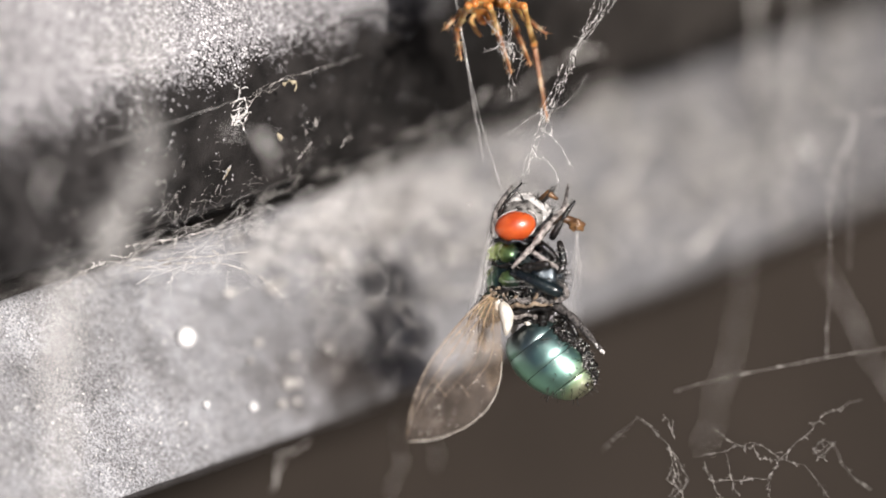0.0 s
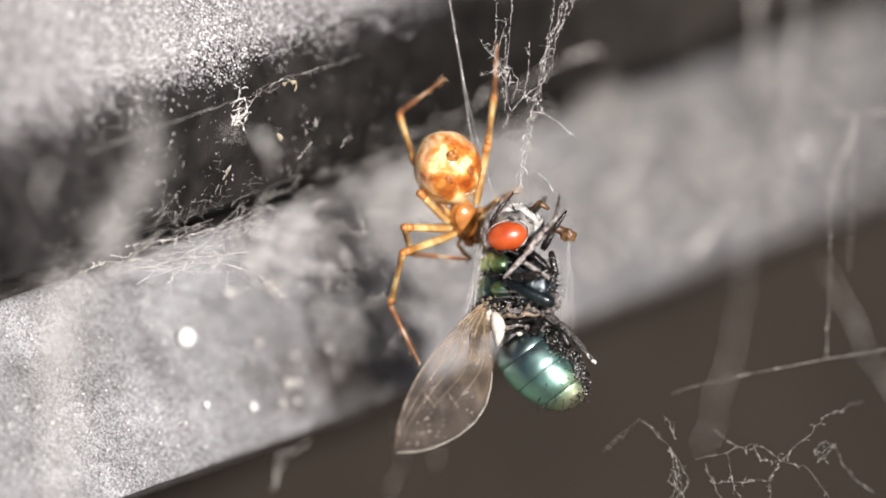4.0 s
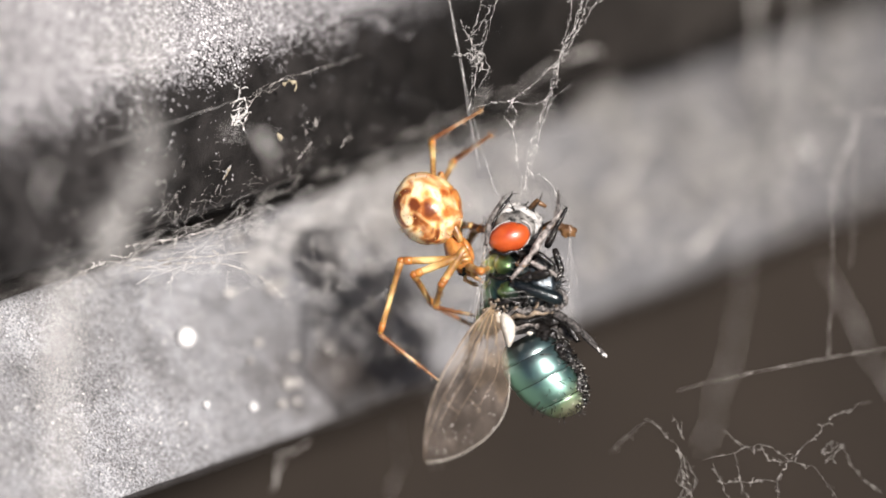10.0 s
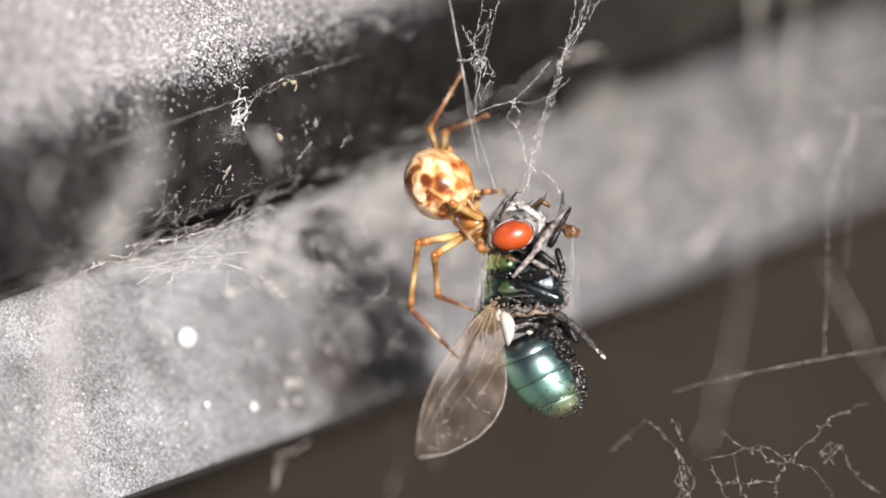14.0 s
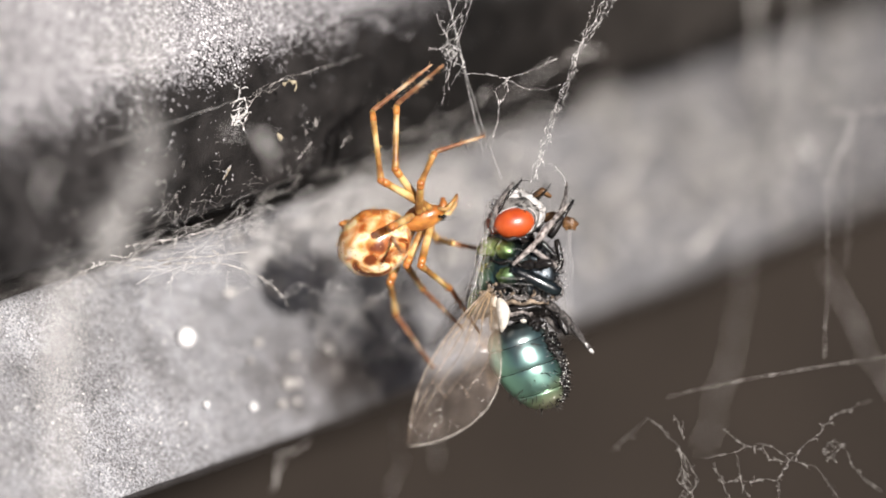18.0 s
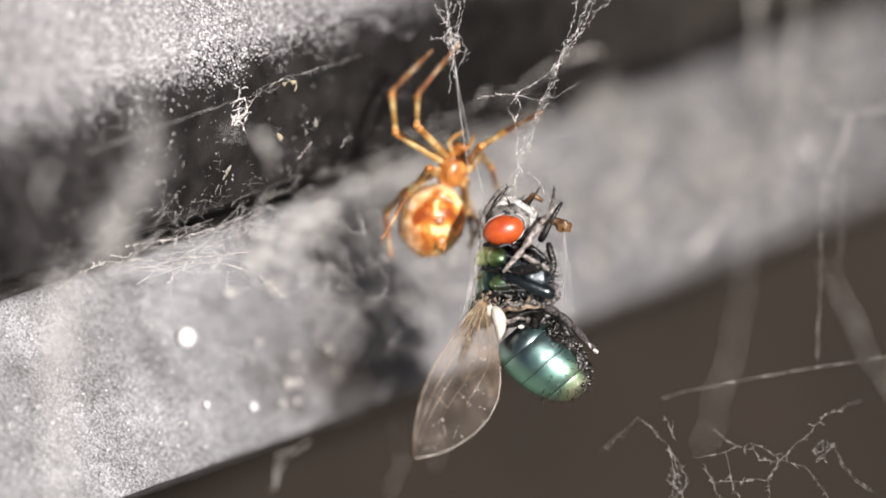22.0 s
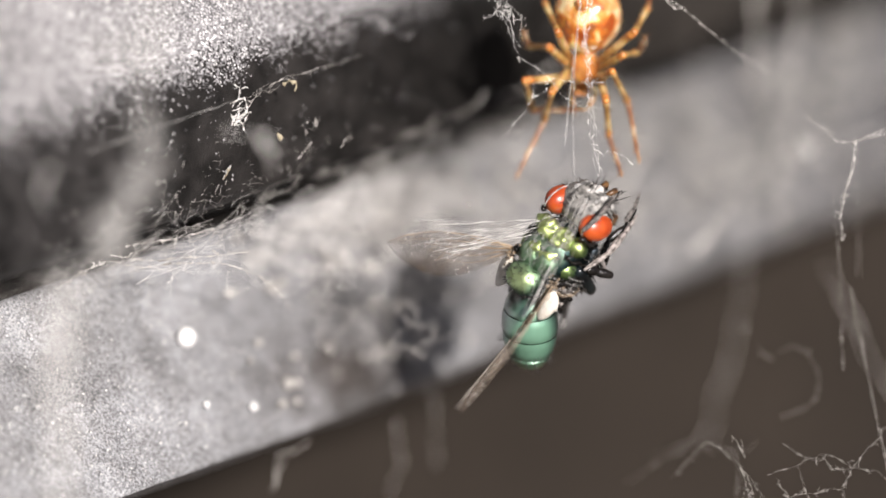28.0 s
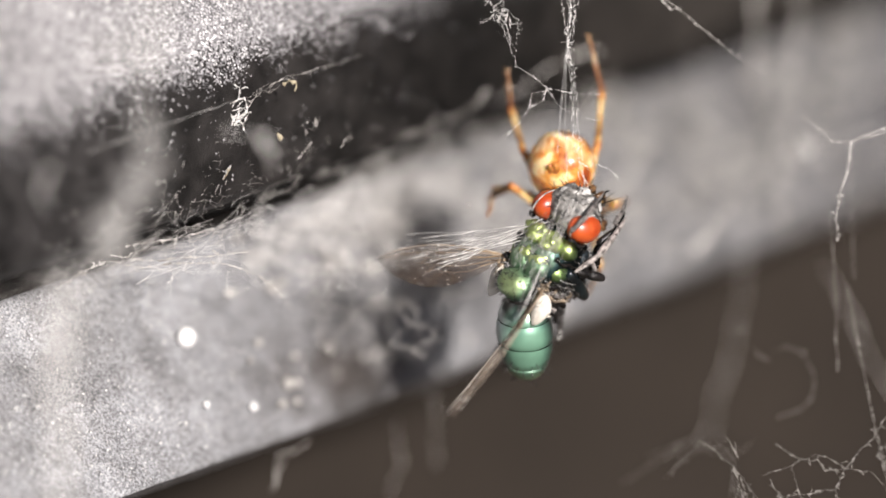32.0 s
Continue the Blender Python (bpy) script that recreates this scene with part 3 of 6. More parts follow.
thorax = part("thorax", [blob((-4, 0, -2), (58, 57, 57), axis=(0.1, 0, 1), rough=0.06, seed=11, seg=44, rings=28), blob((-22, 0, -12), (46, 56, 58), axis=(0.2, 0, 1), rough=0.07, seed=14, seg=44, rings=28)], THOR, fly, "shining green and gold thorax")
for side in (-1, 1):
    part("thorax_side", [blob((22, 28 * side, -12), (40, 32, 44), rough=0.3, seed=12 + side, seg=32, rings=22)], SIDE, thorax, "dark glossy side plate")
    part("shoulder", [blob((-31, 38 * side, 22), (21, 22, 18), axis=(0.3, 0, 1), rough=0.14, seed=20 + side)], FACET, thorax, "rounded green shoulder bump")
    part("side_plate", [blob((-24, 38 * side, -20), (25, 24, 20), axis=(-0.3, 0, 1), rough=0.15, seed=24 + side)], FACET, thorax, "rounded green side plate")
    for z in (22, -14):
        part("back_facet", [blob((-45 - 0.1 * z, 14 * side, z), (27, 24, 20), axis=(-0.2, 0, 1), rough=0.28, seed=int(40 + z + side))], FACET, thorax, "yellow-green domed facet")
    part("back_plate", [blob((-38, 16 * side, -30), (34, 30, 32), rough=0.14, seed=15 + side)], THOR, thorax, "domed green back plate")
for side in (-1, 1):
    for z, wide in ((44, 5), (2, 4.5), (-42, 6)):
        part("suture", [tube([(-58 + 9 * i, side * (40 + 18 * math.sin(0.35 * i + 0.3)), z + 3 * math.sin(1.7 * i + z)) for i in range(8)], [wide * (0.7 + 0.4 * math.sin(i * 2.3 + z)) for i in range(8)], 8)], BLACK, thorax, "black furrow between the plates")
part("suture", [tube([(-6 - 62 * math.cos(a), 60 * math.sin(a), 2 - 10 * math.cos(a)) for a in [(-1.2 + 2.4 * i / 24) for i in range(25)]], [1.3 + 0.5 * math.sin(i * 2.1) for i in range(25)], 6)], BLACK, thorax)
part("neck", [tube([(-8, 0, 60), (-10, 0, 46)], [30, 36], 14)], BLACK, fly)
part("scutellum", [blob((-60, 0, -72), (25, 36, 30), axis=(0.25, 0, 1), rough=0.1, seed=3, seg=32, rings=20)], THOR, fly, "rounded green shield behind the thorax")
part("waist", [blob((14, 0, -70), (48, 42, 30), rough=0.4, seed=6, seg=40, rings=26)], BLACK, fly, "black crumpled waist")
for side in (-1, 1):
    part("calypter", [lathe((-38, 51 * side, -62), (-28, 53 * side, -122), ((0, 4), (.1, 9), (.26, 12), (.42, 13), (.58, 11), (.74, 9), (.88, 6), (1, 1.5)), 1.5, 20, 5),
                      blob((-46, 50 * side, -74), (9, 6, 14), rough=0.4, seed=17 + side)], CALYP, fly, "cream-white wing scale")
    part("haltere", [blob((9, 50 * side, -97), (6, 5, 5), rough=0.2, seed=2)], CALYP, fly, "pale knobbed balancer")
    rngh = random.Random(30 + side)
    part("wing_hinge", [blob((-50 + rngh.gauss(0, 9), side * (49 + rngh.gauss(0, 5)), -52 + rngh.gauss(0, 8)), [rngh.uniform(1.2, 4.0) for _ in range(3)], rough=0.7, seed=k, seg=8, rings=5) for k in range(34)],
         TAN, fly, "brown crumpled wing hinge")
part("scutellum_bristles", bristles((-60, 0, -72), (25, 36, 30), 110, 8, 28, ((-0.9, 0, -0.4), 0.0)), HAIR, fly)
part("thorax_bristles", bristles((-14, 0, -6), (54, 58, 60), 200, 12, 21, ((-0.9, -0.1, 0), -0.1)), HAIR, fly)
part("chest_bristles", bristles((26, -26, -12), (44, 38, 50), 150, 13, 23, ((0.4, -0.9, 0), 0.1)), HAIR, fly)

# the abdomen's four rings, each tucked under the one before
A0, A1 = (-6, -8, -107), (110, -12, -223)
PROFILE = ((0, 32), (.06, 43), (.15, 51), (.28, 56.5), (.42, 58), (.56, 55.5), (.7, 50), (.82, 42.5), (.92, 32), (.97, 22), (1, 8))
abdomen = part("abdomen", [lathe(A0, A1, [(f, r * 0.975) for f, r in PROFILE], 0.86, 24, -6, True, 0.12)], BLACK, fly)
cuts = (0.0, 0.22, 0.5, 0.79, 1.0)
for i in range(4):
    lo, hi = cuts[i], cuts[i + 1]
    rows = []
    for k in range(11):
        f = lo + (hi - lo) * k / 10
        r = float(np.interp(f, [p[0] for p in PROFILE], [p[1] for p in PROFILE])) + 1.1 * math.sin(math.pi * k / 10)
        rows.append((f - (0.006 if k == 10 and i < 3 else 0), r if k < 10 or i == 3 else r - 1.0))
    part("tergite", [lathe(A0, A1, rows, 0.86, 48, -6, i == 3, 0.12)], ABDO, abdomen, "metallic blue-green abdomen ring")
AX = (Vector(A1) - Vector(A0)).normalized()
VENTER = Vector((0.707, 0, 0.707))


def on_abdomen(f, turn, out=0.0):
    """A place on the abdomen's skin; turn 0 is the belly's middle, positive towards the viewer."""
    r = float(np.interp(f, [p[0] for p in PROFILE], [p[1] for p in PROFILE])) + out
    return Vector(A0).lerp(Vector(A1), f) + VENTER * r * math.cos(turn) + Vector((0, -0.86, 0)) * r * math.sin(turn)


rngb = random.Random(77)
belly_bits = [blob(on_abdomen(rngb.uniform(0.06, 0.98), rngb.gauss(0.1, 0.42), -3), [rngb.uniform(4, 11) for _ in range(3)], rough=1.2, seed=k, seg=12, rings=9) for k in range(75)]
tagged(part("belly", belly_bits, BLACK, abdomen), "black crumpled underside", kind="stuff")
tip_hairs = []
for k in range(90):
    f, turn = rngb.uniform(0.6, 0.99), rngb.uniform(0, 6.28)
    p = on_abdomen(f, turn)
    way = ((p - Vector(A0).lerp(Vector(A1), f * 0.8)).normalized() + Vector([rngb.gauss(0, 0.2) for _ in range(3)])).normalized()
    tip_hairs.append(tube([p - way * 2, p + way * rngb.uniform(7, 17)], [1.0, 0.3], 4))
for k in range(60):
    p = on_abdomen(rngb.uniform(0.1, 1.0), rngb.gauss(0.1, 0.6))
    way = (VENTER + AX * 0.5 + Vector([rngb.gauss(0, 0.45) for _ in range(3)])).normalized()
    tip_hairs.append(tube([p - way * 2, p + way * rngb.uniform(8, 20)], [1.1, 0.3], 4))
part("abdomen_bristles", tip_hairs, HAIR, abdomen)

WING_BASE, WING_TIP, WING_CHORD = Vector((-58, -52, -50)), Vector((-205, -150, -315)), Vector((0.72, 0.45, -0.35))
near_wing = wing("wing", WING_BASE, WING_TIP, WING_CHORD, 128, fly, "clear veined wing with a smoky base", WING)
wing("wing", (-48, 50, -42), (-112, 240, -166), (-0.3, 0.0, -1.0), 78, fly, "smoky brown wing under torn silk", BROWN_WING)

# legs, cramped against chest and head
leg_chain("leg", [(-24, -60, -8), (68, -62, -42)], [(11, 12)], THIGH, fly, 51, "thick blue-black shining thigh across the chest")
leg_chain("leg", [(-10, -60, -2), (16, -74, 2), (45, -90, 8)], [(7, 9), (9, 7.5)], BLACK, fly, 52, "black shining leg stump on the chest")
leg_chain("leg", [(-22, -70, -2), (14, -74, 40), (42, -66, 82), (70, -54, 116)], [(3.5, 5), (6, 6), (4.5, 3)], PALELEG, fly, 53, "silk-dusted leg laid across the face")
leg_chain("leg", [(42, -46, 52), (60, -52, 88), (80, -40, 122)], [(7, 6), (5, 3)], BLACK, fly, 54, "black leg bent beside the mouth")
leg_chain("leg", [(58, -46, 96), (64, -44, 124), (66, -36, 152)], [(4.5, 4), (3.5, 2)], GREYLEG, fly, 64)
stiff = leg_chain("leg", [(46, -20, -60), (76, -24, -76), (100, -20, -98), (128, -18, -128), (141, -18, -141)], [(8, 7), (7, 7.5), (6.5, 5), (5, 3.5)], STIFF, fly, 55, "dusty black leg held stiffly away from the belly")
part("claw", [blob((139, -19, -139), (3.2, 3, 7), axis=(-0.7, 0, 0.7), rough=0.9, seed=8, seg=12, rings=8), blob((131, -21, -131), (2.5, 2, 6), axis=(-0.7, 0, 0.7), rough=0.6, seed=9, seg=10, rings=6)], CRUMB, stiff, "white dusted foot")
leg_chain("leg", [(26, 20, -70), (62, 8, -88), (86, 0, -112)], [(9, 8), (8, 6)], GREYLEG, fly, 56)
leg_chain("leg", [(-64, -46, 58), (-58, -54, 98), (-32, -46, 144)], [(4, 5), (5, 2.5)], GREYLEG, fly, 57, "grey leg bent up past the eye")
leg_chain("leg", [(-56, -46, 84), (-44, -50, 112), (-16, -40, 148)], [(4, 4), (4, 2)], BLACK, fly, 65)
leg_chain("leg", [(24, -62, 44), (56, -60, 18), (34, -66, 6)], [(6, 5), (5, 4)], BLACK, fly, 58)
leg_chain("leg", [(12, -64, 28), (44, -70, 10), (58, -60, 2)], [(4.5, 4), (4, 3)], PALELEG, fly, 59)
leg_chain("leg", [(56, -40, 50), (68, -46, 8), (56, -50, -8)], [(6, 6), (6, 4)], BLACK, fly, 60)
leg_chain("leg", [(62, -30, -26), (76, -34, -44), (44, -50, -62)], [(7, 6), (6, 4)], GREYLEG, fly, 61)
leg_chain("leg", [(52, -6, -58), (78, -16, -88), (94, -22, -116)], [(8, 7), (7, 5)], BLACK, fly, 62)
rngc = random.Random(5)
# solid white flecks stand for wet glints on the belly, among crumbs
crumbs = []
for _ in range(120):
    c = on_abdomen(rngc.choice((rngc.uniform(0.2, 1.0), rngc.gauss(0.75, 0.1))), rngc.gauss(0.35, 0.4), 5 + rngc.gauss(0, 3))
    crumbs.append(blob(c, [rngc.uniform(0.2, 1.3) for _ in range(3)], rough=1.4, seed=_, seg=6, rings=4))
for _ in range(40):
    crumbs.append(blob(on_abdomen(rngc.uniform(0.2, 0.95), rngc.uniform(0.8, 2.6), 0.6), [rngc.uniform(0.3, 1.0) for _ in range(3)], rough=0.9, seed=_, seg=6, rings=4))
tagged(part("belly_flecks", crumbs, CRUMB, abdomen), "white crumbs and solid glints on the belly", kind="stuff")
# tiny white flecks on the chest: crumbs, and glints made solid
crumbs = []
for _ in range(90):
    c = Vector((rngc.uniform(-60, 40), rngc.uniform(-62, -48), rngc.gauss(-52, 8)))
    crumbs.append(blob(c, [rngc.uniform(0.3, 0.9) for _ in range(3)], rough=0.9, seed=_, seg=6, rings=4))
for _ in range(90):
    c = Vector((rngc.gauss(66, 6), rngc.uniform(-60, -30), rngc.uniform(-50, 40)))
    crumbs.append(blob(c, [rngc.uniform(0.3, 1.1) for _ in range(3)], rough=0.9, seed=_, seg=6, rings=4))
tagged(part("crumbs", crumbs, CRUMB, fly), "white crumbs and solid glints on the chest", kind="stuff")

# tan and black crumpled skin between the wing scale and the abdomen
rngw = random.Random(19)
for k in range(5):
    z = -62 - 9 * k
    part("waist_fold", [tube([(-26 + 11 * i + rngw.gauss(0, 3), -50 + 0.5 * (i - 4) ** 2 + rngw.gauss(0, 2), z + 1.2 * i + rngw.gauss(0, 3)) for i in range(9 - k)], [rngw.uniform(2, 6) for _ in range(9 - k)], 9)],
         (GREYLEG, TAN, BLACK, PALELEG, BLACK)[k], fly, "crumpled skin fold at the waist")
for k in range(5):
    rod("chest_ridge", [(-16 + 18 * k + 4 * math.sin(i), -60 + abs(k - 2) * 4, -44 - 3 * i + 7 * k % 13) for i in range(5)], [2, 3.4, 2.6, 3.2, 1.5], BLACK if k % 2 else TAN, fly, "", 7)

# silk wound round the prey
rngs = random.Random(12)
for k in range(4):
    z = rngs.uniform(-66, 50)
    tilt = rngs.uniform(-0.9, 0.9)
    ph = rngs.uniform(0, 6.3)
    rr = 69 if z < 50 else 60
    pts = []
    for i in range(22):
        a = ph + i * 0.17
        pts.append((-4 + rr * 1.04 * math.cos(a) + rngs.gauss(0, 1.2), (rr + 2) * math.sin(a) * 0.98 + rngs.gauss(0, 1.2), z + tilt * 50 * math.sin(a - ph - 1.8) + rngs.gauss(0, 1.2)))
    rod("silk_thread", pts, 0.5 if k % 4 else 0.9, VEIL, fly, "", 4)
for k in range(12):
    x0 = -66 + rngs.uniform(-8, 8)
    rod("silk_thread", wander((x0 + 6, -10 + rngs.uniform(-20, 20), 110), (-80 + rngs.uniform(-26, 6), -60, -120), 22, 0.9, rngs), 0.45, VEIL, fly, "", 4)
for k in range(30):
    a0, a1 = rngs.uniform(2.2, 4.4), rngs.uniform(2.2, 4.4)
    z0, z1 = rngs.uniform(30, 80), rngs.uniform(-100, -40)
    pts = []
    for i in range(25):
        f = i / 24
        a = a0 + (a1 - a0) * f
        z = z0 + (z1 - z0) * f
        r = 66 * math.sqrt(max(0.35, 1 - ((z + 6) / 92) ** 2)) + 4
        pts.append((-8 + r * math.cos(a) + rngs.gauss(0, .8), r * math.sin(a) * 0.95 + rngs.gauss(0, .8), z + rngs.gauss(0, .8)))
    rod("silk_thread", pts, [rngs.choice((.15, .2, .3, .5)) for _ in pts], VEIL, fly, "", 4)
for k in range(18):
    rod("silk_thread", wander((84, rngs.uniform(-30, 10), rngs.uniform(60, 90)), (rngs.uniform(66, 104), rngs.uniform(-30, 20), rngs.uniform(-110, -20)), 18, 1.6, rngs, 0), 0.26, VEIL, fly, "", 4)
for k in range(30):
    rod("silk_thread", wander((-50 + rngs.uniform(-8, 8), rngs.uniform(10, 46), rngs.uniform(-10, 50)), (-98 + rngs.uniform(-14, 10), rngs.uniform(130, 225), -128 + rngs.uniform(-22, 34)), 20, 0.9, rngs), [rngs.choice((.25, .35, .5, .9)) for _ in range(21)], VEIL if k % 4 else SILK, fly, "", 4)

# ---- the spider: x forward, z its back, about its waist ----
spider = thing("cobweb_spider", "orange cobweb spider with a cream blotched abdomen", "spider")
carapace = part("carapace", [blob((32, 0, 0), (39, 27, 20), rough=0.06, seed=61)], SP_BODY, spider, "glossy orange-brown carapace")
for s in (-1, 1):
    for k in range(3):
        part("eye", [blob((66 - k * 4, s * (5 + 5 * k), 11 + 2 * (k % 2)), (3.2, 3.2, 3.2), seg=10, rings=6)], BLACK, carapace)
    rod("chelicera", [(62, 7 * s, 2), (74, 7 * s, -8), (76, 5 * s, -20)], [8, 8, 4], SP_BODY, spider, "", 8)
    rod("palp", [(58, 14 * s, -4), (76, 22 * s, 6), (92, 18 * s, -4), (102, 12 * s, -14)], [3.5, 4, 4, 2.4], SP_LEG, spider, "", 7)
part("sternum", [blob((28, 0, -14), (28, 22, 12))], SP_BODY, spider)
belly = part("abdomen", [blob((-66, 0, 6), (59, 60, 67), axis=(-1, 0, 0.15), rough=0.05, seed=63, seg=48, rings=30)], SP_ABD, spider, "globe-shaped cream abdomen with brown blotches")
part("spinneret", [blob((-98, 0, -42), (11, 12, 10), rough=0.2, seed=77), blob((-106, 5, -49), (6, 4, 4)), blob((-106, -5, -49), (6, 4, 4))], SP_BODY, belly, "orange-brown spinnerets")
for s in (-1, 1):
    part("book_lung", [blob((-30, 26 * s, -33), (15, 10, 2.5), axis=(0.35, 0.45 * s, -0.82), rough=0.3, seed=90 + s)], SP_BODY, belly, "brown oval patch under the abdomen")
    part("belly_spot", [blob((-62, 22 * s, -49), (9, 7, 2), axis=(0.05, 0.4 * s, -0.9), rough=0.4, seed=93 + s)], SP_DARK, belly)
part("furrow", [tube([(-24 + 4 * abs(i) / 3, 9 * i, -38 + 1.2 * i * i) for i in range(-3, 4)], 2.5, 6)], CALYP, belly, "pale curved furrow")
part("abdomen_hairs", bristles((-66, 0, 6), (65, 59, 58), 260, 6, 64, None, 0.3), SP_LEG, belly)

LEN = {1: (124, 136, 134), 2: (104, 114, 120), 3: (78, 76, 92), 4: (116, 116, 122)}
HIPS = {1: (50, 24), 2: (38, 29), 3: (26, 30), 4: (14, 27)}
REST = {1: ((.75, .55, .35), (.6, .3, -.74), (.3, -.3, -.9)), 2: ((.35, .85, .4), (.2, .5, -.84), (.1, 0, -1)),
        3: ((-.2, .85, .45), (-.2, .4, -.9), (0, 0, -1)), 4: ((-.6, .7, .4), (-.75, .25, -.6), (-.4, 0, -.9))}
JOINTS = {}


def limb_mesh(name, length, radii, mat, hairs):
    """One leg piece along +x from its joint, with rings and hairs."""
    pieces = [tube([(length * f, 0, 0) for f in (0, .06, .2, .5, .8, .94, 1)], radii, 9)]
    rng = random.Random(int(length) + hairs)
    for _ in range(hairs):
        a, f = rng.uniform(0, 6.28), rng.uniform(.05, .98)
        p = Vector((length * f, 0, 0))
        w = Vector((0.7, math.cos(a), math.sin(a))).normalized()
        pieces.append(tube([p, p + w * rng.uniform(8, 13)], [0.7, 0.25], 3))
    return mesh_of(name, pieces, mat)


for n in (1, 2, 3, 4):
    a, b, c = LEN[n]
    ma = limb_mesh("femur", a, (5, 6.6, 7.8, 7.2, 6.6, 6.4, 5.4), SP_LEG, 46)
    mb = limb_mesh("tibia", b, (6.4, 6.8, 5.2, 4.9, 5.3, 5.6, 4.6), SP_LEG, 56)
    mc = limb_mesh("tarsus", c, (4.8, 4.8, 4, 3.4, 2.8, 2.3, 1.2), SP_TARSUS, 56)
    for s, tag in ((-1, "R"), (1, "L")):
        trio = []
        for nm, me in (("femur", ma), ("tibia", mb), ("tarsus", mc)):
            ob = new(nm, me)
            ob.parent = spider
            trio.append(ob)
        part("knee", [blob((0, 0, 0), (7.2, 7.2, 7.2), seg=12, rings=8)], SP_BODY, trio[1])
        for ob, ln, r in ((trio[0], a, 7.0), (trio[1], b, 5.9)):
            part("joint_band", [tube([(ln * .84, 0, 0), (ln * .9, 0, 0), (ln * .97, 0, 0)], [r * .98, r * 1.04, r * .95], 10)], SP_BODY, ob, "dark ring near the joint")
        JOINTS[tag + str(n)] = (trio, LEN[n], Vector((HIPS[n][0], HIPS[n][1] * s, -6)), [Vector((d[0], d[1] * s, d[2])).normalized() for d in REST[n]])


# ---- silk ----
def strand(name, lines, label, jitter=2.0, r=1.5, seed=0, mat=SILK, origin=None, group="silk strands", curls=0, category="silk strand", pitch=2.8):
    """Threads through places of the frame, (across, down, behind), as one thing."""
    rng = random.Random(seed)
    o = pt(*origin) if origin else Vector((0, 0, 0))
    top = placed(thing(name, label, category, group), Matrix.Translation(o * U))
    for line in lines:
        pts = []
        places = [pt(*p) - o for p in line]
        for a, b in zip(places, places[1:]):
            pts += wander(a, b, max(4, int((b - a).length / pitch)), jitter, rng)[:-1]
        pts.append(places[-1])
        rod("thread", pts, [r * rng.choice((0.25, 0.3, 0.35, 0.4, 0.5, 0.6, 1.1, 2.0) if pitch < 20 else (0.5, 0.7, 0.9, 1.2, 1.5)) for _ in pts], mat, top, "", 5)
        for _ in range(curls):
            p = rng.choice(pts[2:])
            loop = [p]
            way = Vector([rng.gauss(0, 1) for _ in range(3)])
            for k in range(5):
                way = way * 0.7 + Vector([rng.gauss(0, 1.1) for _ in range(3)])
                loop.append(loop[-1] + way)
            rod("curl", loop, [r * rng.choice((0.3, 0.5, 1.1)) for _ in loop], mat, top, "", 4)
    return top


MAIN = [(925, 345), (935, 290), (950, 235), (965, 190), (978, 150), (982, 120), (1000, 85), (1020, 40), (1040, -20), (1060, -90), (1080, -160)]
main_strand = strand("silk_strand", [[(x + dx, y, d) for x, y in MAIN] for dx, d in ((0, 0), (5, 12), (-4, -8))]
                     + [[(935, 300, 0), (958, 312, 0), (976, 326, -4), (986, 346, -8)], [(982, 120, 0), (1004, 50, 0), (1012, -20, 0), (1020, -140, 0)], [(1000, 85, 10), (1050, 10, 10), (1095, -40, 10)]],
                     "crinkled white silk strand that holds up the fly", 1.9, 0.42, 101, origin=(925, 345, 0), curls=9)
side_strand = strand("silk_strand", [[(878, 345, 10), (845, 240, 20), (822, 150, 30), (800, 40, 36), (782, -50, 40), (765, -140, 40)],
                                     [(848, 300, 44), (836, 240, 50), (820, 150, 56), (795, 10, 60), (780, -90, 60)]],
                     "pair of fine straight silk threads", 0.12, 1.1, 102, VEIL, origin=(878, 345, 0), pitch=20)
top_tangle = strand("silk_tangle", [[(830, 195, 0), (842, 130, 0), (862, 60, 0), (885, -20, 0), (905, -110, 0)],
                                    [(842, 170, 0), (832, 100, 0), (838, 50, 0), (855, -10, 0), (860, -110, 0)],
                                    [(815, 35, 0), (830, 70, 0), (848, 50, 0), (870, 10, 0)], [(800, 100, 0), (832, 95, 0), (848, 108, 0)],
                                    [(846, 160, 0), (868, 120, 0), (852, 90, 0), (835, 110, 0)], [(836, 120, 0), (852, 104, 6), (838, 88, 0), (858, 96, -6), (844, 114, 0), (830, 92, 4), (850, 80, 0), (862, 70, 0)],
                                     [(828, 60, 0), (842, 84, 0), (836, 104, 6), (856, 112, 0), (848, 128, 0)], [(870, 30, 0), (856, 64, 0), (848, 96, 0), (840, 150, 0)]],
                    "loose tangle of white crinkled silk", 1.3, 0.32, 103, origin=(830, 195, 0), curls=12)
link_strand = strand("silk_strand", [[(836, 192, 0), (870, 182, 0), (905, 178, 0), (935, 186, 0), (975, 178, 0), (1010, 150, 0)],
                                     [(905, 178, 0), (890, 205, 0), (905, 226, 0), (914, 200, 0), (905, 180, 0)], [(905, 178, 0), (940, 152, 0), (978, 118, 0)],
                                     [(905, 215, 0), (912, 260, 0), (915, 300, 0)]],
                     "slack silk thread with a small loop", 1.0, 0.42, 104, origin=(836, 192, 0), curls=3)
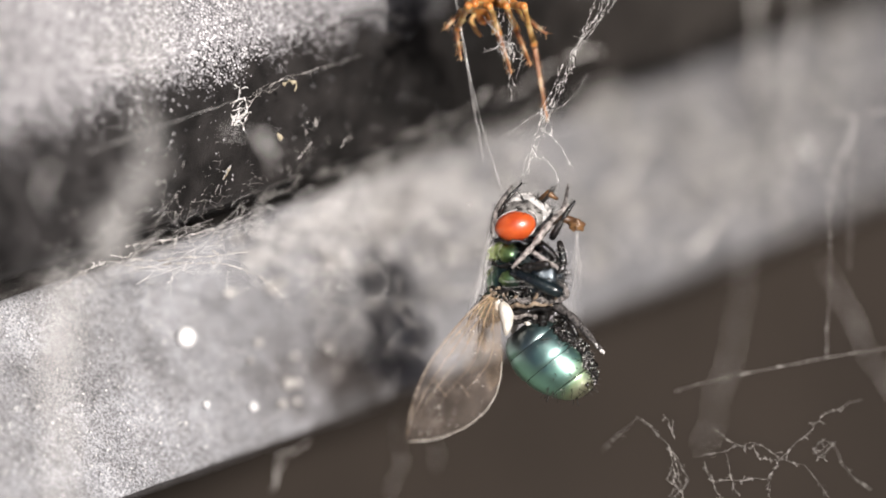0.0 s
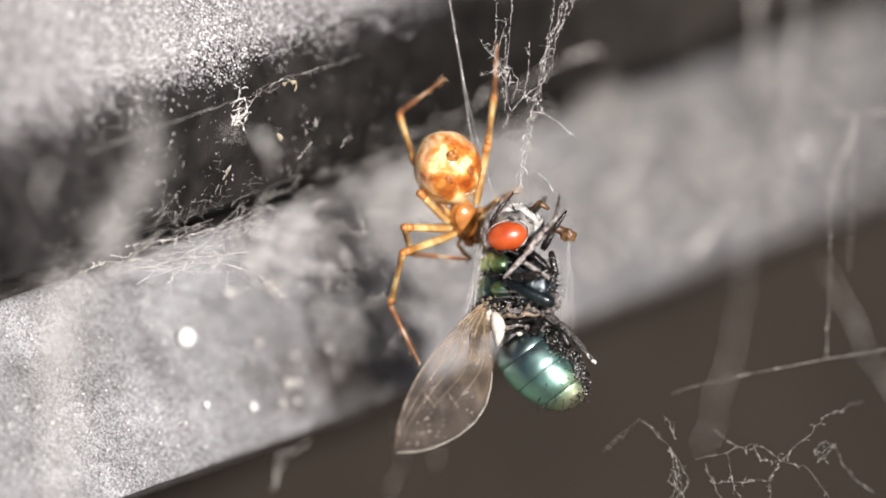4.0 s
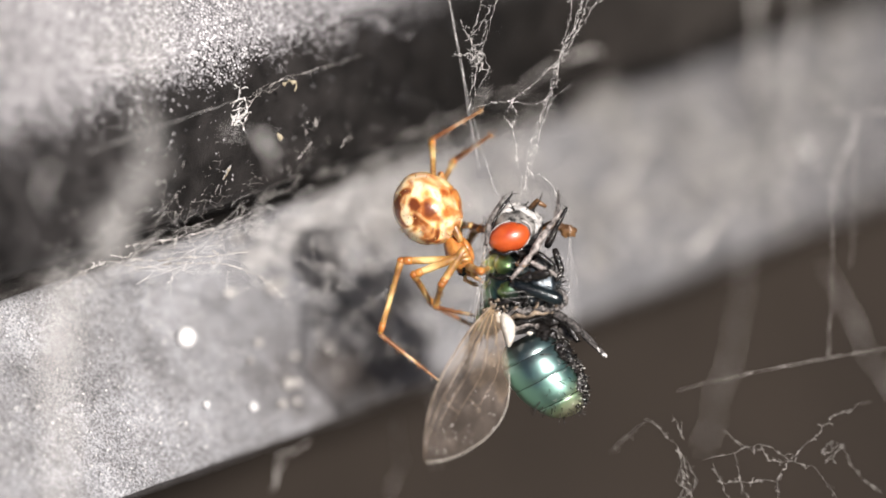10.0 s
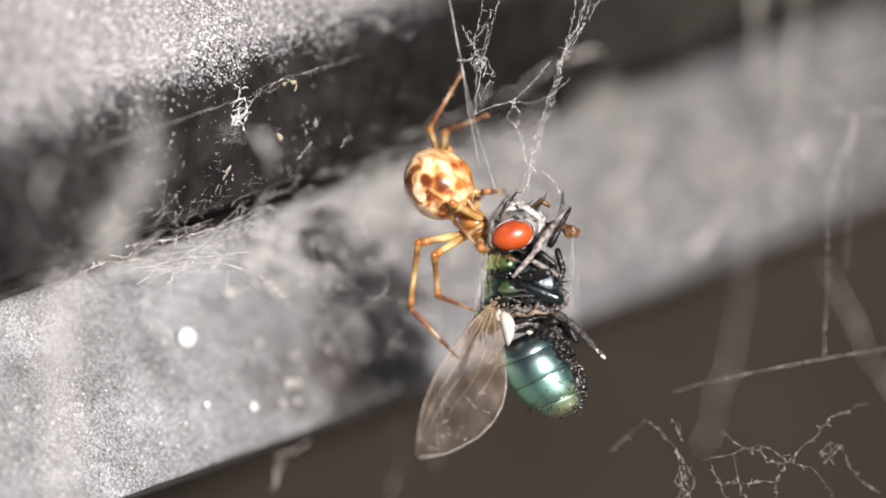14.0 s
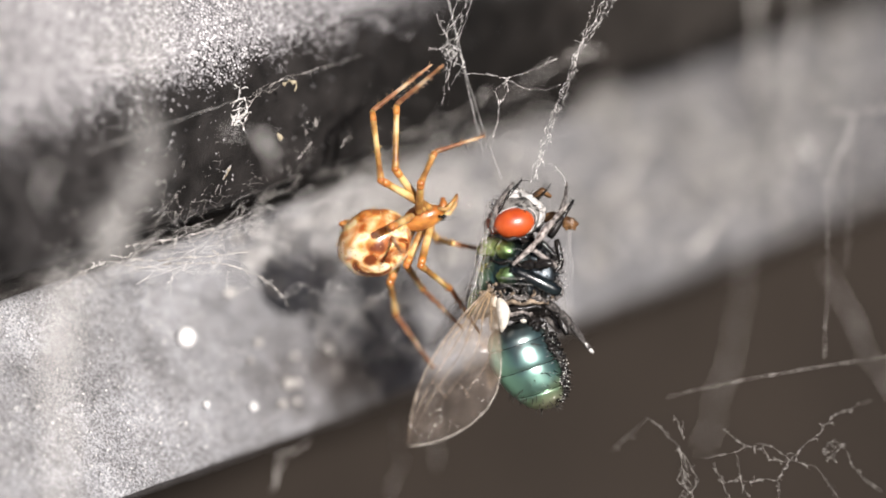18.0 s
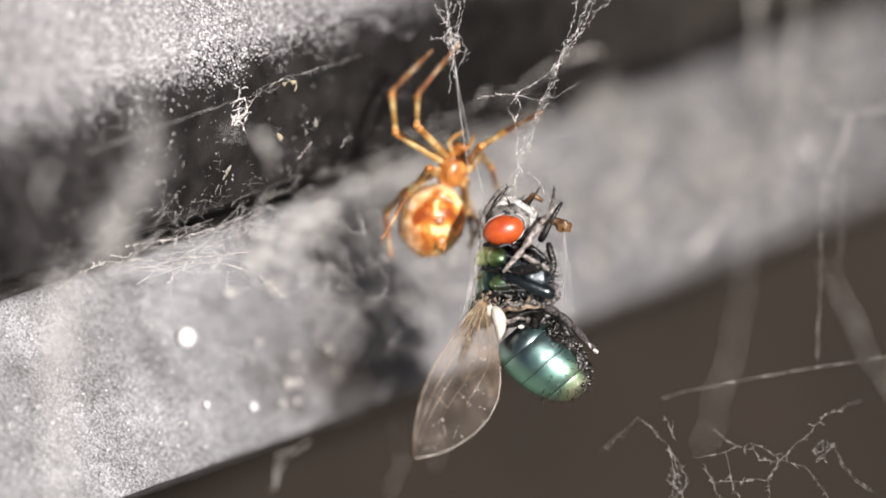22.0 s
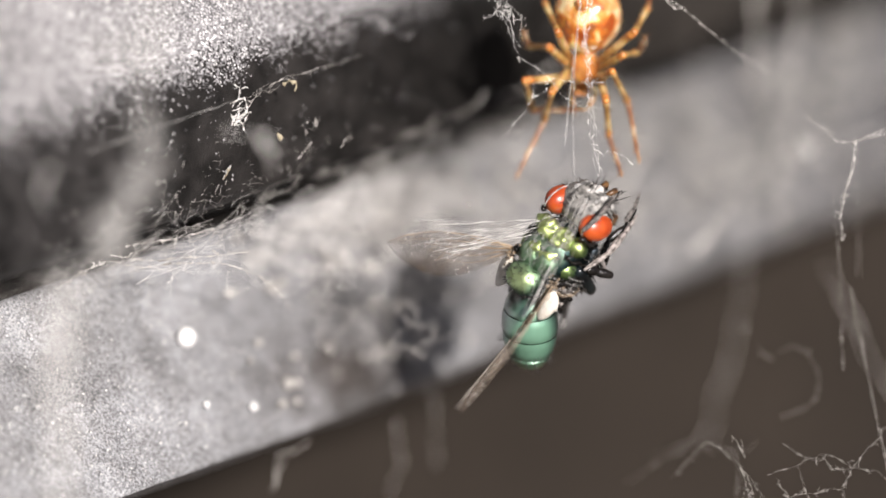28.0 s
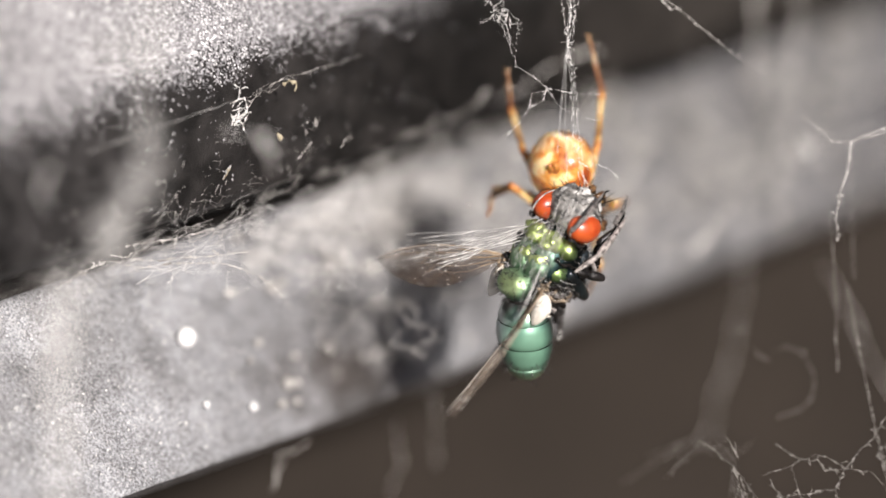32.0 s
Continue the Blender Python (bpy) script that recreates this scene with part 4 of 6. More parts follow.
net = strand("web_net", [[(1145, 740, 60), (1175, 765, 50), (1200, 790, 40), (1215, 830, 40), (1225, 890, 40)], [(1190, 735, 30), (1210, 775, 30)],
                         [(1080, 800, 160), (1110, 770, 130), (1145, 740, 80)],
                         [(1245, 812, 30), (1300, 800, 30), (1345, 785, 30), (1370, 795, 30), (1395, 815, 30), (1440, 775, 30), (1475, 735, 50), (1540, 710, 120)],
                         [(1395, 815, 30), (1440, 825, 30), (1475, 870, 30), (1500, 910, 30)], [(1395, 815, 30), (1375, 850, 30), (1380, 900, 30)],
                         [(1262, 820, 30), (1275, 850, 30), (1300, 900, 30)], [(1270, 850, 30), (1320, 853, 30), (1375, 850, 30)], [(1300, 800, 30), (1310, 850, 30), (1325, 880, 30)],
                         [(1455, 805, 30), (1490, 788, 30), (1472, 812, 30), (1458, 800, 30)], [(1205, 800, 40), (1235, 850, 40), (1215, 880, 40), (1208, 830, 40)],
                         [(1345, 785, 40), (1360, 815, 40), (1395, 815, 40)],
                         [(1200, 790, 40), (1206, 830, 36), (1196, 850, 40), (1212, 862, 44), (1200, 880, 40), (1216, 900, 40)], [(1222, 842, 40), (1206, 848, 44), (1218, 872, 40), (1204, 890, 40)],
                         [(1455, 800, 60), (1470, 782, 60), (1492, 786, 60), (1480, 800, 60), (1462, 812, 60)], [(1492, 786, 70), (1505, 820, 80), (1530, 850, 90), (1560, 870, 90)], [(1280, 760, 60), (1310, 785, 50), (1345, 795, 40)]],
             "ragged net of dusty cobweb threads", 1.5, 0.62, 105, NET_SILK, (1395, 815, 30), "cobweb threads", 5, "cobweb", 4.0)
line_strand = strand("web_line", [[(1190, 695, 150), (1230, 682, 120), (1330, 660, 110), (1465, 634, 100), (1600, 612, 110), (1690, 598, 120)]],
                     "taut straight cobweb thread", 0.2, 0.6, 106, OLD_SILK, (1465, 632, 40), "cobweb threads", 0, "cobweb")
drop_strand = strand("web_line", [[(1465, 632, 150), (1470, 520, 140), (1472, 420, 130), (1468, 330, 120)], [(1515, 205, 200), (1512, 330, 240), (1505, 470, 260)]],
                     "hanging crinkled cobweb thread", 0.9, 0.4, 107, OLD_SILK, (1465, 632, 60), "cobweb threads", 2, "cobweb")
fork_strand = strand("web_line", [[(1640, 178, 0), (1575, 194, 0), (1515, 208, 0)], [(1515, 208, 0), (1508, 246, 4), (1490, 286, 0), (1472, 330, 0), (1466, 380, 0)], [(1515, 208, 0), (1482, 204, 0), (1462, 180, 4), (1436, 152, 0)],
                                  [(1640, 184, 10), (1570, 202, 10), (1515, 210, 10)], [(1512, 216, 8), (1500, 262, 10), (1480, 300, 8), (1466, 344, 8)]],
                     "forked dusty cobweb thread", 0.8, 1.1, 117, OLD_SILK, (1515, 208, 0), "cobweb threads", 3, "cobweb")

diag_strand = strand("web_line", [[(1130, -40, 60), (1165, -8, 60), (1200, 8, 60), (1250, 50, 80), (1310, 98, 110), (1380, 140, 160)], [(1178, 0, 60), (1195, 16, 60), (1215, 12, 60)]],
                     "slanting loose cobweb thread", 0.8, 0.9, 108, OLD_SILK, (1240, 45, 60), "cobweb threads", 2, "cobweb")

loop_strand = strand("web_line", [[(1318, 570, 240), (1326, 592, 240)], [(1340, 612, 240), (1352, 628, 240), (1372, 640, 240)],
                                  [(1378, 622, 240), (1405, 614, 240), (1430, 628, 240), (1448, 660, 240), (1447, 700, 240), (1432, 722, 240), (1408, 732, 240), (1385, 736, 240)],
                                  [(1340, 780, 240), (1318, 800, 240), (1300, 800, 240), (1308, 840, 240), (1302, 900, 240)], [(1300, 800, 260), (1240, 790, 300), (1170, 815, 340), (1110, 855, 360)],
                                  [(1250, 770, 300), (1200, 790, 320), (1155, 805, 340)]],
                     "curled torn cobweb thread", 1.4, 0.5, 109, NET_SILK, (1420, 670, 240), "cobweb threads", 3, "cobweb")

# threads that never stir, near and far
for i, (line, r, jit) in enumerate((
        ([(285, -60, -1150), (272, 40, -1150), (258, 130, -1150), (246, 200, -1050), (252, 275, -1050)], 14, 5), ([(268, 275, -1050), (248, 320, -1050), (222, 370, -1050), (196, 425, -1050), (176, 470, -1050)], 28, 5),
        ([(250, 60, -1300), (205, 100, -1300), (165, 100, -1300)], 20, 8), ([(118, 470, -1250), (106, 560, -1250), (100, 650, -1250), (108, 760, -1250), (118, 900, -1250)], 26, 8),
        ([(118, 545, -1200), (100, 600, -1200), (112, 640, -1200)], 22, 8), ([(90, 300, -900), (72, 330, -900), (78, 380, -900)], 1.6, 8),
        ([(470, 238, -700), (492, 262, -700), (478, 296, -700)], 2.2, 8), ([(400, 240, -700), (470, 245, -700)], 1.6, 6),
        ([(1345, -60, 900), (1338, 60, 900), (1345, 170, 900)], 2.6, 4), ([(1335, 300, 1000), (1310, 560, 1000), (1285, 660, 1000), (1245, 790, 1000)], 1.0, 4),
        ([(1420, -60, 900), (1405, 80, 900), (1385, 220, 900), (1380, 400, 900)], 2.4, 4),
        ([(1460, 470, 800), (1510, 560, 800), (1575, 680, 800), (1640, 790, 800)], 1.2, 4),
        ([(1235, 450, 700), (1265, 400, 700), (1295, 350, 700)], 4.5, 6), ([(1405, 245, 700), (1420, 262, 700), (1432, 280, 700)], 14, 8), ([(1060, 92, 600), (1030, 98, 600), (1005, 104, 600)], 4, 5), ([(1000, 110, 600), (960, 130, 580), (900, 165, 550), (860, 185, 530)], 1.5, 7),
        ([(870, 160, 430), (830, 195, 420), (760, 225, 380), (700, 245, 330)], 1.3, 8), ([(1140, 250, 700), (1110, 330, 700), (1130, 420, 700)], 2.5, 8),
        ([(660, 540, 480), (690, 560, 480), (668, 620, 480), (700, 690, 480)], 5, 8), ([(580, 610, 400), (600, 660, 400), (580, 740, 400)], 3, 8),
        ([(480, 870, 320), (495, 830, 320), (520, 800, 330), (545, 780, 340)], 1.1, 7), ([(760, 700, 640), (775, 760, 640), (770, 830, 640)], 0.8, 6),
        ([(700, 740, 600), (705, 800, 600), (690, 880, 600)], 0.8, 6))):
    strand("silk_strand", [line], "thick dusty silk strand stretched before the frame" if line[0][2] < 0 else "dusty silk strand beside the frame",
           jit, r, 200 + i, VEIL if r > 10 else SILK if line[0][2] < 0 else OLD_SILK, category="silk strand", group="dusty strands", pitch=25)
strand("silk_strand", [[(150, 272, -330), (230, 244, -260), (300, 218, -190), (370, 194, -110), (415, 178, -60)]],
       "dusty thread stretched before the dark ledge", 0.6, 1.3, 229, VEIL, group="seal threads", pitch=20)
strand("silk_strand", [[(405, 186, -16), (430, 178, -14), (458, 158, -14), (486, 148, -12), (520, 130, -12)], [(425, 196, -16), (452, 172, -14), (480, 150, -14), (512, 134, -12)],
                       [(440, 190, -14), (455, 168, -14), (492, 156, -12)], [(500, 142, -10), (560, 122, 60), (640, 98, 140)]],
       "crinkled threads drawn across the dark ledge", 1.2, 0.4, 230, OLD_SILK, group="seal threads", curls=8)
strand("silk_strand", [[(352, 168, -8), (350, 200, -8), (347, 224, -8)], [(346, 246, -6), (342, 270, -6), (345, 290, -6), (343, 312, -6)]],
       "beaded thread stuck upright on the dark ledge", 1.1, 1.0, 233, OLD_SILK, group="seal threads", curls=6)
strand("silk_strand", [[(536, 226, 30), (548, 214, 30), (562, 218, 30), (556, 232, 30)], [(540, 240, 30), (552, 228, 30), (566, 206, 30)], [(600, 262, 60), (612, 246, 60), (622, 238, 60)], [(528, 282, 40), (544, 262, 40), (552, 256, 40)]],
       "curled white threads on the dark ledge", 1.6, 0.7, 234, OLD_SILK, group="seal threads", curls=5)
strand("silk_strand", [[(394, 318, -6), (402, 302, -6), (410, 292, -6)], [(318, 338, -8), (330, 328, -8), (340, 322, -8)], [(326, 368, -8), (346, 362, -8), (358, 352, -8), (356, 366, -8), (340, 372, -8)]],
       "curled white threads on the dark ledge", 1.2, 0.6, 235, SILK, group="seal threads", curls=3)
strand("silk_strand", [[(190, 462, 0), (250, 474, 0), (320, 466, 0), (390, 466, 0), (420, 474, 10), (452, 484, 20), (482, 506, 40), (500, 526, 60), (512, 546, 80)], [(196, 452, 0), (262, 462, 0), (330, 456, 0), (392, 452, 0), (440, 446, 20)], [(100, 512, -20), (140, 484, -10), (190, 462, 0)],
                       [(222, 437, -5), (260, 430, -5), (320, 420, -5), (400, 400, 0)]],
       "forked silk thread hung under the dark ledge", 0.7, 1.35, 231, OLD_SILK, group="seal threads", curls=8)
strand("silk_tangle", [[(412, 212, -12), (405, 200, -12), (414, 182, -12), (432, 172, -12), (438, 195, -12), (425, 214, -12), (410, 222, -12), (418, 205, -12), (436, 210, -12)],
                       [(408, 215, -14), (420, 222, -14), (434, 214, -14), (440, 200, -14)], [(412, 196, -12), (428, 190, -14), (420, 206, -14), (432, 204, -16), (414, 212, -14), (424, 196, -12)], [(430, 180, -14), (418, 190, -16), (436, 196, -12), (426, 210, -16), (410, 206, -12), (428, 218, -12)], [(420, 180, -12), (425, 160, -12), (415, 150, -12)]],
       "knotted white silk scrap on the dark ledge", 1.2, 1.0, 232, SILK, group="seal scraps", curls=4, category="silk scrap", pitch=4)
for i, (line, lab) in enumerate((([(502, 150, -8), (512, 142, -8), (523, 146, -8), (522, 162, -8)], "bent straw-coloured scrap on the dark ledge"),
                                 ([(345, 250, -6), (340, 275, -6), (343, 305, -6)], "straw-coloured scrap stuck on the dark ledge"),
                                 ([(492, 235, -6), (496, 250, -6)], "straw-coloured scrap stuck on the dark ledge"), ([(395, 318, -6), (404, 300, -6)], "straw-coloured scrap stuck on the dark ledge"))):
    strand("straw_scrap", [line], lab, 1.0, 2.6, 240 + i, STRAW, group="seal scraps", category="scrap", pitch=7)


def bead(px, py, d, r, label):
    ob = part("white_disc", [blob((0, 0, 0), (r, r * 0.6, r * 1.1), rough=0.04, seed=int(px), seg=28)], WHITE)
    placed(ob, Matrix.Translation(at(px, py, d)))
    return tagged(ob, label, "bead", "white beads")


def face_depth(px, py):
    """How far behind the fly the lower ledge lies there."""
    s = 0.0
    for _ in range(30):
        k = 1 + (s * 1.1 + 250) / DIST
        s += ((px - 784) * k - (400 - 784) - s) * 0.8
    y0 = py + (s * 0.35)
    return 1.1 * s + np.interp(y0, (386, 784), (385, 150))


# solid white disc stands for the blurred disc of a bright glint
bead(330, 597, face_depth(330, 597) - 14, 16, "round white disc for a blurred glint on the lower ledge")
bead(449, 720, face_depth(449, 720) - 10, 6.5, "small white bead on the lower ledge")
bead(366, 716, face_depth(366, 716) - 8, 5, "small white bead on the lower ledge")


def fluff(name, n, spot, length, r, mat, seed, label, steps=7, lean=(0, 0, 0), bend=0.4):
    """Uncounted short curled fibres; spot(rng) gives a place, lean their main course."""
    rng = random.Random(seed)
    pieces = []
    for _ in range(n):
        p = Vector(spot(rng))
        way = (Vector([rng.gauss(0, 0.6) for _ in range(3)]) + Vector(lean)).normalized()
        pts = [p]
        ln = length * rng.uniform(0.4, 1.6) / steps
        for k in range(steps):
            way = (way + Vector([rng.gauss(0, bend) for _ in range(3)]) + Vector(lean) * 0.1).normalized()
            pts.append(pts[-1] + way * ln)
        pieces.append(tube(pts, r * rng.uniform(0.6, 1.3), 3))
    ob = part(name, pieces, mat)
    placed(ob)
    return tagged(ob, label, "dust", kind="stuff")


def along(y0, y1, d0, d1, s0, s1, power=1.0):
    """A random place on the face between two lines of the frame's section."""
    def spot(rng):
        f = rng.random() ** power
        return pt(400, y0 + (y1 - y0) * f, d0 + (d1 - d0) * f + rng.uniform(-8, 0)) + RUN * (s0 + (s1 - s0) * rng.random())
    return spot


fluff("crevice_fluff", 16, along(336, 372, 0, 20, -330, 160), 30, 0.25, OLD_SILK, 301, "fine cobweb threads across the dark crevice", 10, (0.9, 0.3, 0.15), 0.4)
fluff("crevice_fluff", 60, along(366, 436, 0, 60, -240, 110), 64, 0.24, SILK, 302, "fine cobweb threads across the dark crevice", 12, (0.9, 0.5, 0.25), 0.12)
fluff("crevice_fluff", 16, along(380, 436, 0, 60, -220, 110), 170, 0.3, SILK, 309, "fine cobweb threads across the dark crevice", 16, (1.0, 0.6, 0.1), 0.08)
fluff("ledge_web", 70, lambda g: pt(g.uniform(540, 720), g.uniform(360, 560), g.uniform(90, 260)), 60, 0.24, OLD_SILK, 310, "loose curly cobweb before the lower ledge", 10, (0.3, 0.1, -0.1), 0.5)
fluff("crevice_fluff", 70, along(360, 440, 0, 90, -520, -200), 46, 0.4, OLD_SILK, 315, "fine cobweb threads across the dark crevice", 10, (0.8, 0.5, 0.2), 0.22)
fluff("crevice_fluff", 18, along(390, 450, 30, 140, 30, 520), 120, 0.55, SILK, 307, "fine cobweb threads across the dark crevice", 12, (1.0, 0.8, 0.3), 0.2)
fluff("ledge_web", 90, along(424, 490, 300, 330, 20, 420), 130, 2.0, SILK, 308, "dense white web on the upper rim of the ledge", 9, (1.0, 1.0, 0.35))
fluff("dark_ledge_dust", 90, along(160, 345, 2, 6, -420, 420), 7, 0.6, OLD_SILK, 303, "pale dust fibres on the dark ledge", 3)
fluff("dark_ledge_dust", 260, along(165, 348, 0, 4, -320, 330), 13, 0.4, OLD_SILK, 304, "pale dust fibres on the dark ledge")
fluff("ledge_web", 110, along(400, 640, 350, 210, 120, 560), 120, 1.1, OLD_SILK, 305, "thin cobweb spread over the lower ledge")
fluff("ledge_web", 150, along(395, 660, 360, 190, 250, 1200), 150, 3.5, OLD_SILK, 306, "thin cobweb spread over the lower ledge")


def woven(name, spot, count, reach, r, mat, seed, label):
    """Fine threads from knot to near knot, like torn cobweb."""
    rng = random.Random(seed)
    knots = [Vector(spot(rng)) for _ in range(count)]
    pieces = []
    for a in knots:
        for b in sorted(knots, key=lambda q: (q - a).length)[1:4]:
            if (b - a).length < reach and rng.random() < 0.75:
                pts = wander(a, b, max(4, int((b - a).length / 5)), 0.5, rng, rng.uniform(-2, 5))
                pieces.append(tube(pts, [r * rng.choice((0.4, 0.6, 0.8, 1.4)) for _ in pts], 4))
        if rng.random() < 0.5:
            b = a + Vector((rng.gauss(0, 14), rng.gauss(0, 8), rng.gauss(0, 14)))
            pieces.append(tube(wander(a, b, 6, 1.2, rng), r * 0.8, 4))
    ob = part(name, pieces, mat)
    placed(ob)
    return tagged(ob, label, "cobweb", kind="stuff")


woven("crevice_web", along(366, 432, -4, 50, -260, 60), 70, 85, 0.24, OLD_SILK, 321, "torn white cobweb across the dark crevice")
woven("crevice_web", along(330, 376, -8, 10, -180, 40), 16, 60, 0.16, OLD_SILK, 322, "torn white cobweb across the dark crevice")
woven("crevice_web", along(378, 470, 20, 130, -160, 260), 60, 130, 0.26, SILK, 323, "torn white cobweb across the dark crevice")
woven("crevice_web", along(350, 378, -4, 40, 40, 420), 36, 80, 0.26, OLD_SILK, 325, "torn white cobweb across the dark crevice")
woven("dark_ledge_web", along(200, 350, -6, 4, -260, 240), 40, 60, 0.2, OLD_SILK, 326, "thin torn threads on the dark ledge")
woven("ledge_web", lambda g: pt(g.uniform(400, 690), g.uniform(375, 530), g.uniform(50, 130)), 80, 100, 0.2, SILK, 324, "loose torn cobweb before the lower ledge")
woven("ledge_web", lambda g: pt(g.uniform(560, 800), g.uniform(400, 640), g.uniform(200, 300)), 50, 130, 0.5, OLD_SILK, 327, "loose torn cobweb before the lower ledge")


def crumbs_on(name, n, spot, r0, r1, mat, seed, label):
    rng = random.Random(seed)
    ob = part(name, [blob(spot(rng), [rng.uniform(r0, r1) for _ in range(3)], rough=0.4, seed=k, seg=6, rings=4) for k in range(n)], mat)
    placed(ob)
    return tagged(ob, label, "dust", kind="stuff")


crumbs_on("ledge_dust", 400, along(420, 780, 360, 146, -560, 300), 0.8, 2.2, CRUMB, 311, "white grains on the lower ledge")
crumbs_on("ledge_dust", 120, along(420, 780, 356, 142, 0, 1300), 5, 12, OLD_SILK, 312, "pale dust clumps on the lower ledge")
crumbs_on("ledge_dust", 500, along(-350, 90, 140, -18, -560, 400), 0.7, 1.9, CRUMB, 313, "white grains on the upper ledge")
crumbs_on("dark_ledge_grains", 620, along(160, 350, 4, 8, -420, 520), 0.35, 1.1, CRUMB, 314, "white grains on the dark ledge")


# ---- what moves ----
def spider_pose(ax, ay, cx, cy, depth=0.0, hint=(0, -1, 0), lean=1):
    """The spider from the middles of its abdomen and carapace; hint: where its back faces."""
    f = Vector((cx - ax, 0, ay - cy)) / 98
    f.y = lean * math.sqrt(max(0.0, 1 - f.length_squared)) if f.length < 1 else 0
    f.normalize()
    up = Vector(hint)
    up = (up - up.project(f)).normalized()
    side = up.cross(f)
    m = Matrix((f, side, up)).transposed().to_4x4()
    m.translation = at(ax, ay, depth) + f * 66 * U - up * 6 * U
    return m


def two_point(origin, ref, a, b, depth=0.0):
    """Carries a strand from its drawn line (origin to ref) to the line from a to b."""
    r = math.atan2(-(b[1] - a[1]), b[0] - a[0]) - math.atan2(-(ref[1] - origin[1]), ref[0] - origin[0])
    return Matrix.Translation(at(a[0], a[1], depth)) @ Matrix.Rotation(-r, 4, "Y")


def fly_pose(eye, cal, yaw=0.0, depth=0.0):
    """The fly from its near eye and near wing scale, turned about its length by yaw."""
    rot = Matrix.Rotation(radians(yaw), 3, "Z")
    e, c = rot @ Vector((-23, -55, 73)), rot @ Vector((-40, -50, -95))
    roll = math.atan2(-(cal[1] - eye[1]), cal[0] - eye[0]) - math.atan2(c.z - e.z, c.x - e.x)
    m = (Matrix.Rotation(-roll, 3, "Y") @ rot).to_4x4()
    m.translation = at(eye[0], eye[1], depth) - m.to_3x3() @ Vector((-23, 0, 73)) * U
    if yaw:
        m.translation = at((eye[0] + cal[0]) / 2, (eye[1] + cal[1]) / 2, depth) - Vector(((m.to_3x3() @ (Vector((-23, -55, 73)) + Vector((-40, -50, -95)))).x * U / 2, 0,
                                                                                           (m.to_3x3() @ (Vector((-23, -55, 73)) + Vector((-40, -50, -95)))).z * U / 2))
    return m


def turned(q, mx, my, depth=0.0):
    m = Quaternion(q).normalized().to_matrix().to_4x4()
    m.translation = at(mx, my, depth)
    return m


FLY_ROWS = [(t, fly_pose(e, c, y)) for t, e, c, y in (
    (0.0, (910, 400), (885, 566), -7), (0.5, (895, 409), (873, 573), -7), (1.0, (896, 415), (874, 576), -7), (1.5, (898, 416), (873, 575), -7), (2.0, (903, 413), (877, 577), -7), (3.0, (893, 418), (870, 585), -7),
    (3.5, (893, 419), (868, 585), -7), (5.5, (906, 413), (882, 579), -7), (6.0, (897, 417), (877, 585), -7), (6.5, (898, 419), (877, 586), -7), (7.0, (898, 420), (880, 589), -7), (8.0, (902, 426), (882, 591), -7),
    (8.5, (896, 424), (884, 592), 0), (9.0, (902, 417), (885, 586), 0), (10.0, (901, 419), (888, 588), 0), (11.0, (896, 423), (885, 591), 0), (12.0, (899, 422), (887, 588), 0), (12.5, (906, 420), (888, 587), 2),
    (13.0, (906, 419), (893, 588), 0), (13.5, (900, 414), (884, 582), 0), (14.0, (906, 416), (887, 585), 0), (14.5, (902, 419), (881, 588), 3), (16.5, (904, 396), (884, 565), 5),
    (17.0, (917, 391), (889, 560), 6), (17.5, (924, 389), (894, 559), 7), (18.0, (911, 392), (877, 562), 8), (18.5, (906, 394), (870, 564), 9), (19.0, (908, 391), (869, 560), 9), (19.5, (919, 389), (885, 557), 9),
    (20.0, (920, 393), (883, 561), 7), (20.5, (904, 400), (878, 570), 4), (21.0, (901, 397), (874, 566), 2), (21.5, (898, 400), (878, 570), 0), (22.0, (890, 405), (872, 576), -3), (22.5, (903, 412), (887, 579), -2), (23.0, (1000, 436), (980, 604), 0), (23.5, (1018, 427), (983, 596), 4),
    (24.0, (1037, 381), (1000, 550), 10), (24.3, (1045, 260), (1018, 430), 18), (24.5, (1062, 182), (1022, 345), 27))]
LIFTED = (0.8258, 0.2325, 0.1928, 0.4763)
WRUNG = (0.8446, 0.1877, 0.1895, 0.4647)
FLY_ROWS += [(24.6, turned(LIFTED, 1013, 274)), (25.0, turned(LIFTED, 1010, 258)), (25.5, turned(LIFTED, 991, 300)), (26.5, turned(LIFTED, 995, 388)), (27.5, turned(LIFTED, 995, 433)), (28.0, turned(LIFTED, 995, 439)),
             (29.0, turned(LIFTED, 993, 443)), (30.0, turned(LIFTED, 995, 441)), (31.0, turned(LIFTED, 992, 444)), (31.5, turned(LIFTED, 989, 443)), (32.0, turned(WRUNG, 978, 449))]
WING_TIPS = ((0.0, 720, 777), (1.0, 716, 780), (2.0, 702, 790), (3.0, 695, 798), (3.5, 696, 798), (6.0, 714, 808), (7.0, 733, 812), (8.0, 734, 816), (9.0, 748, 812), (10.0, 751, 816), (11.0, 745, 823), (13.0, 763, 823), (14.0, 737, 806),
             (16.5, 716, 788), (17.0, 719, 785), (18.0, 722, 786), (19.0, 692, 765), (20.0, 720, 776), (21.0, 719, 784), (22.0, 732, 808), (23.0, 848, 824), (24.0, 850, 763), (24.6, 838, 562), (25.0, 833, 540), (25.5, 812, 584),
             (27.5, 816, 718), (30.0, 816, 725), (31.0, 813, 728), (32.0, 800, 732))

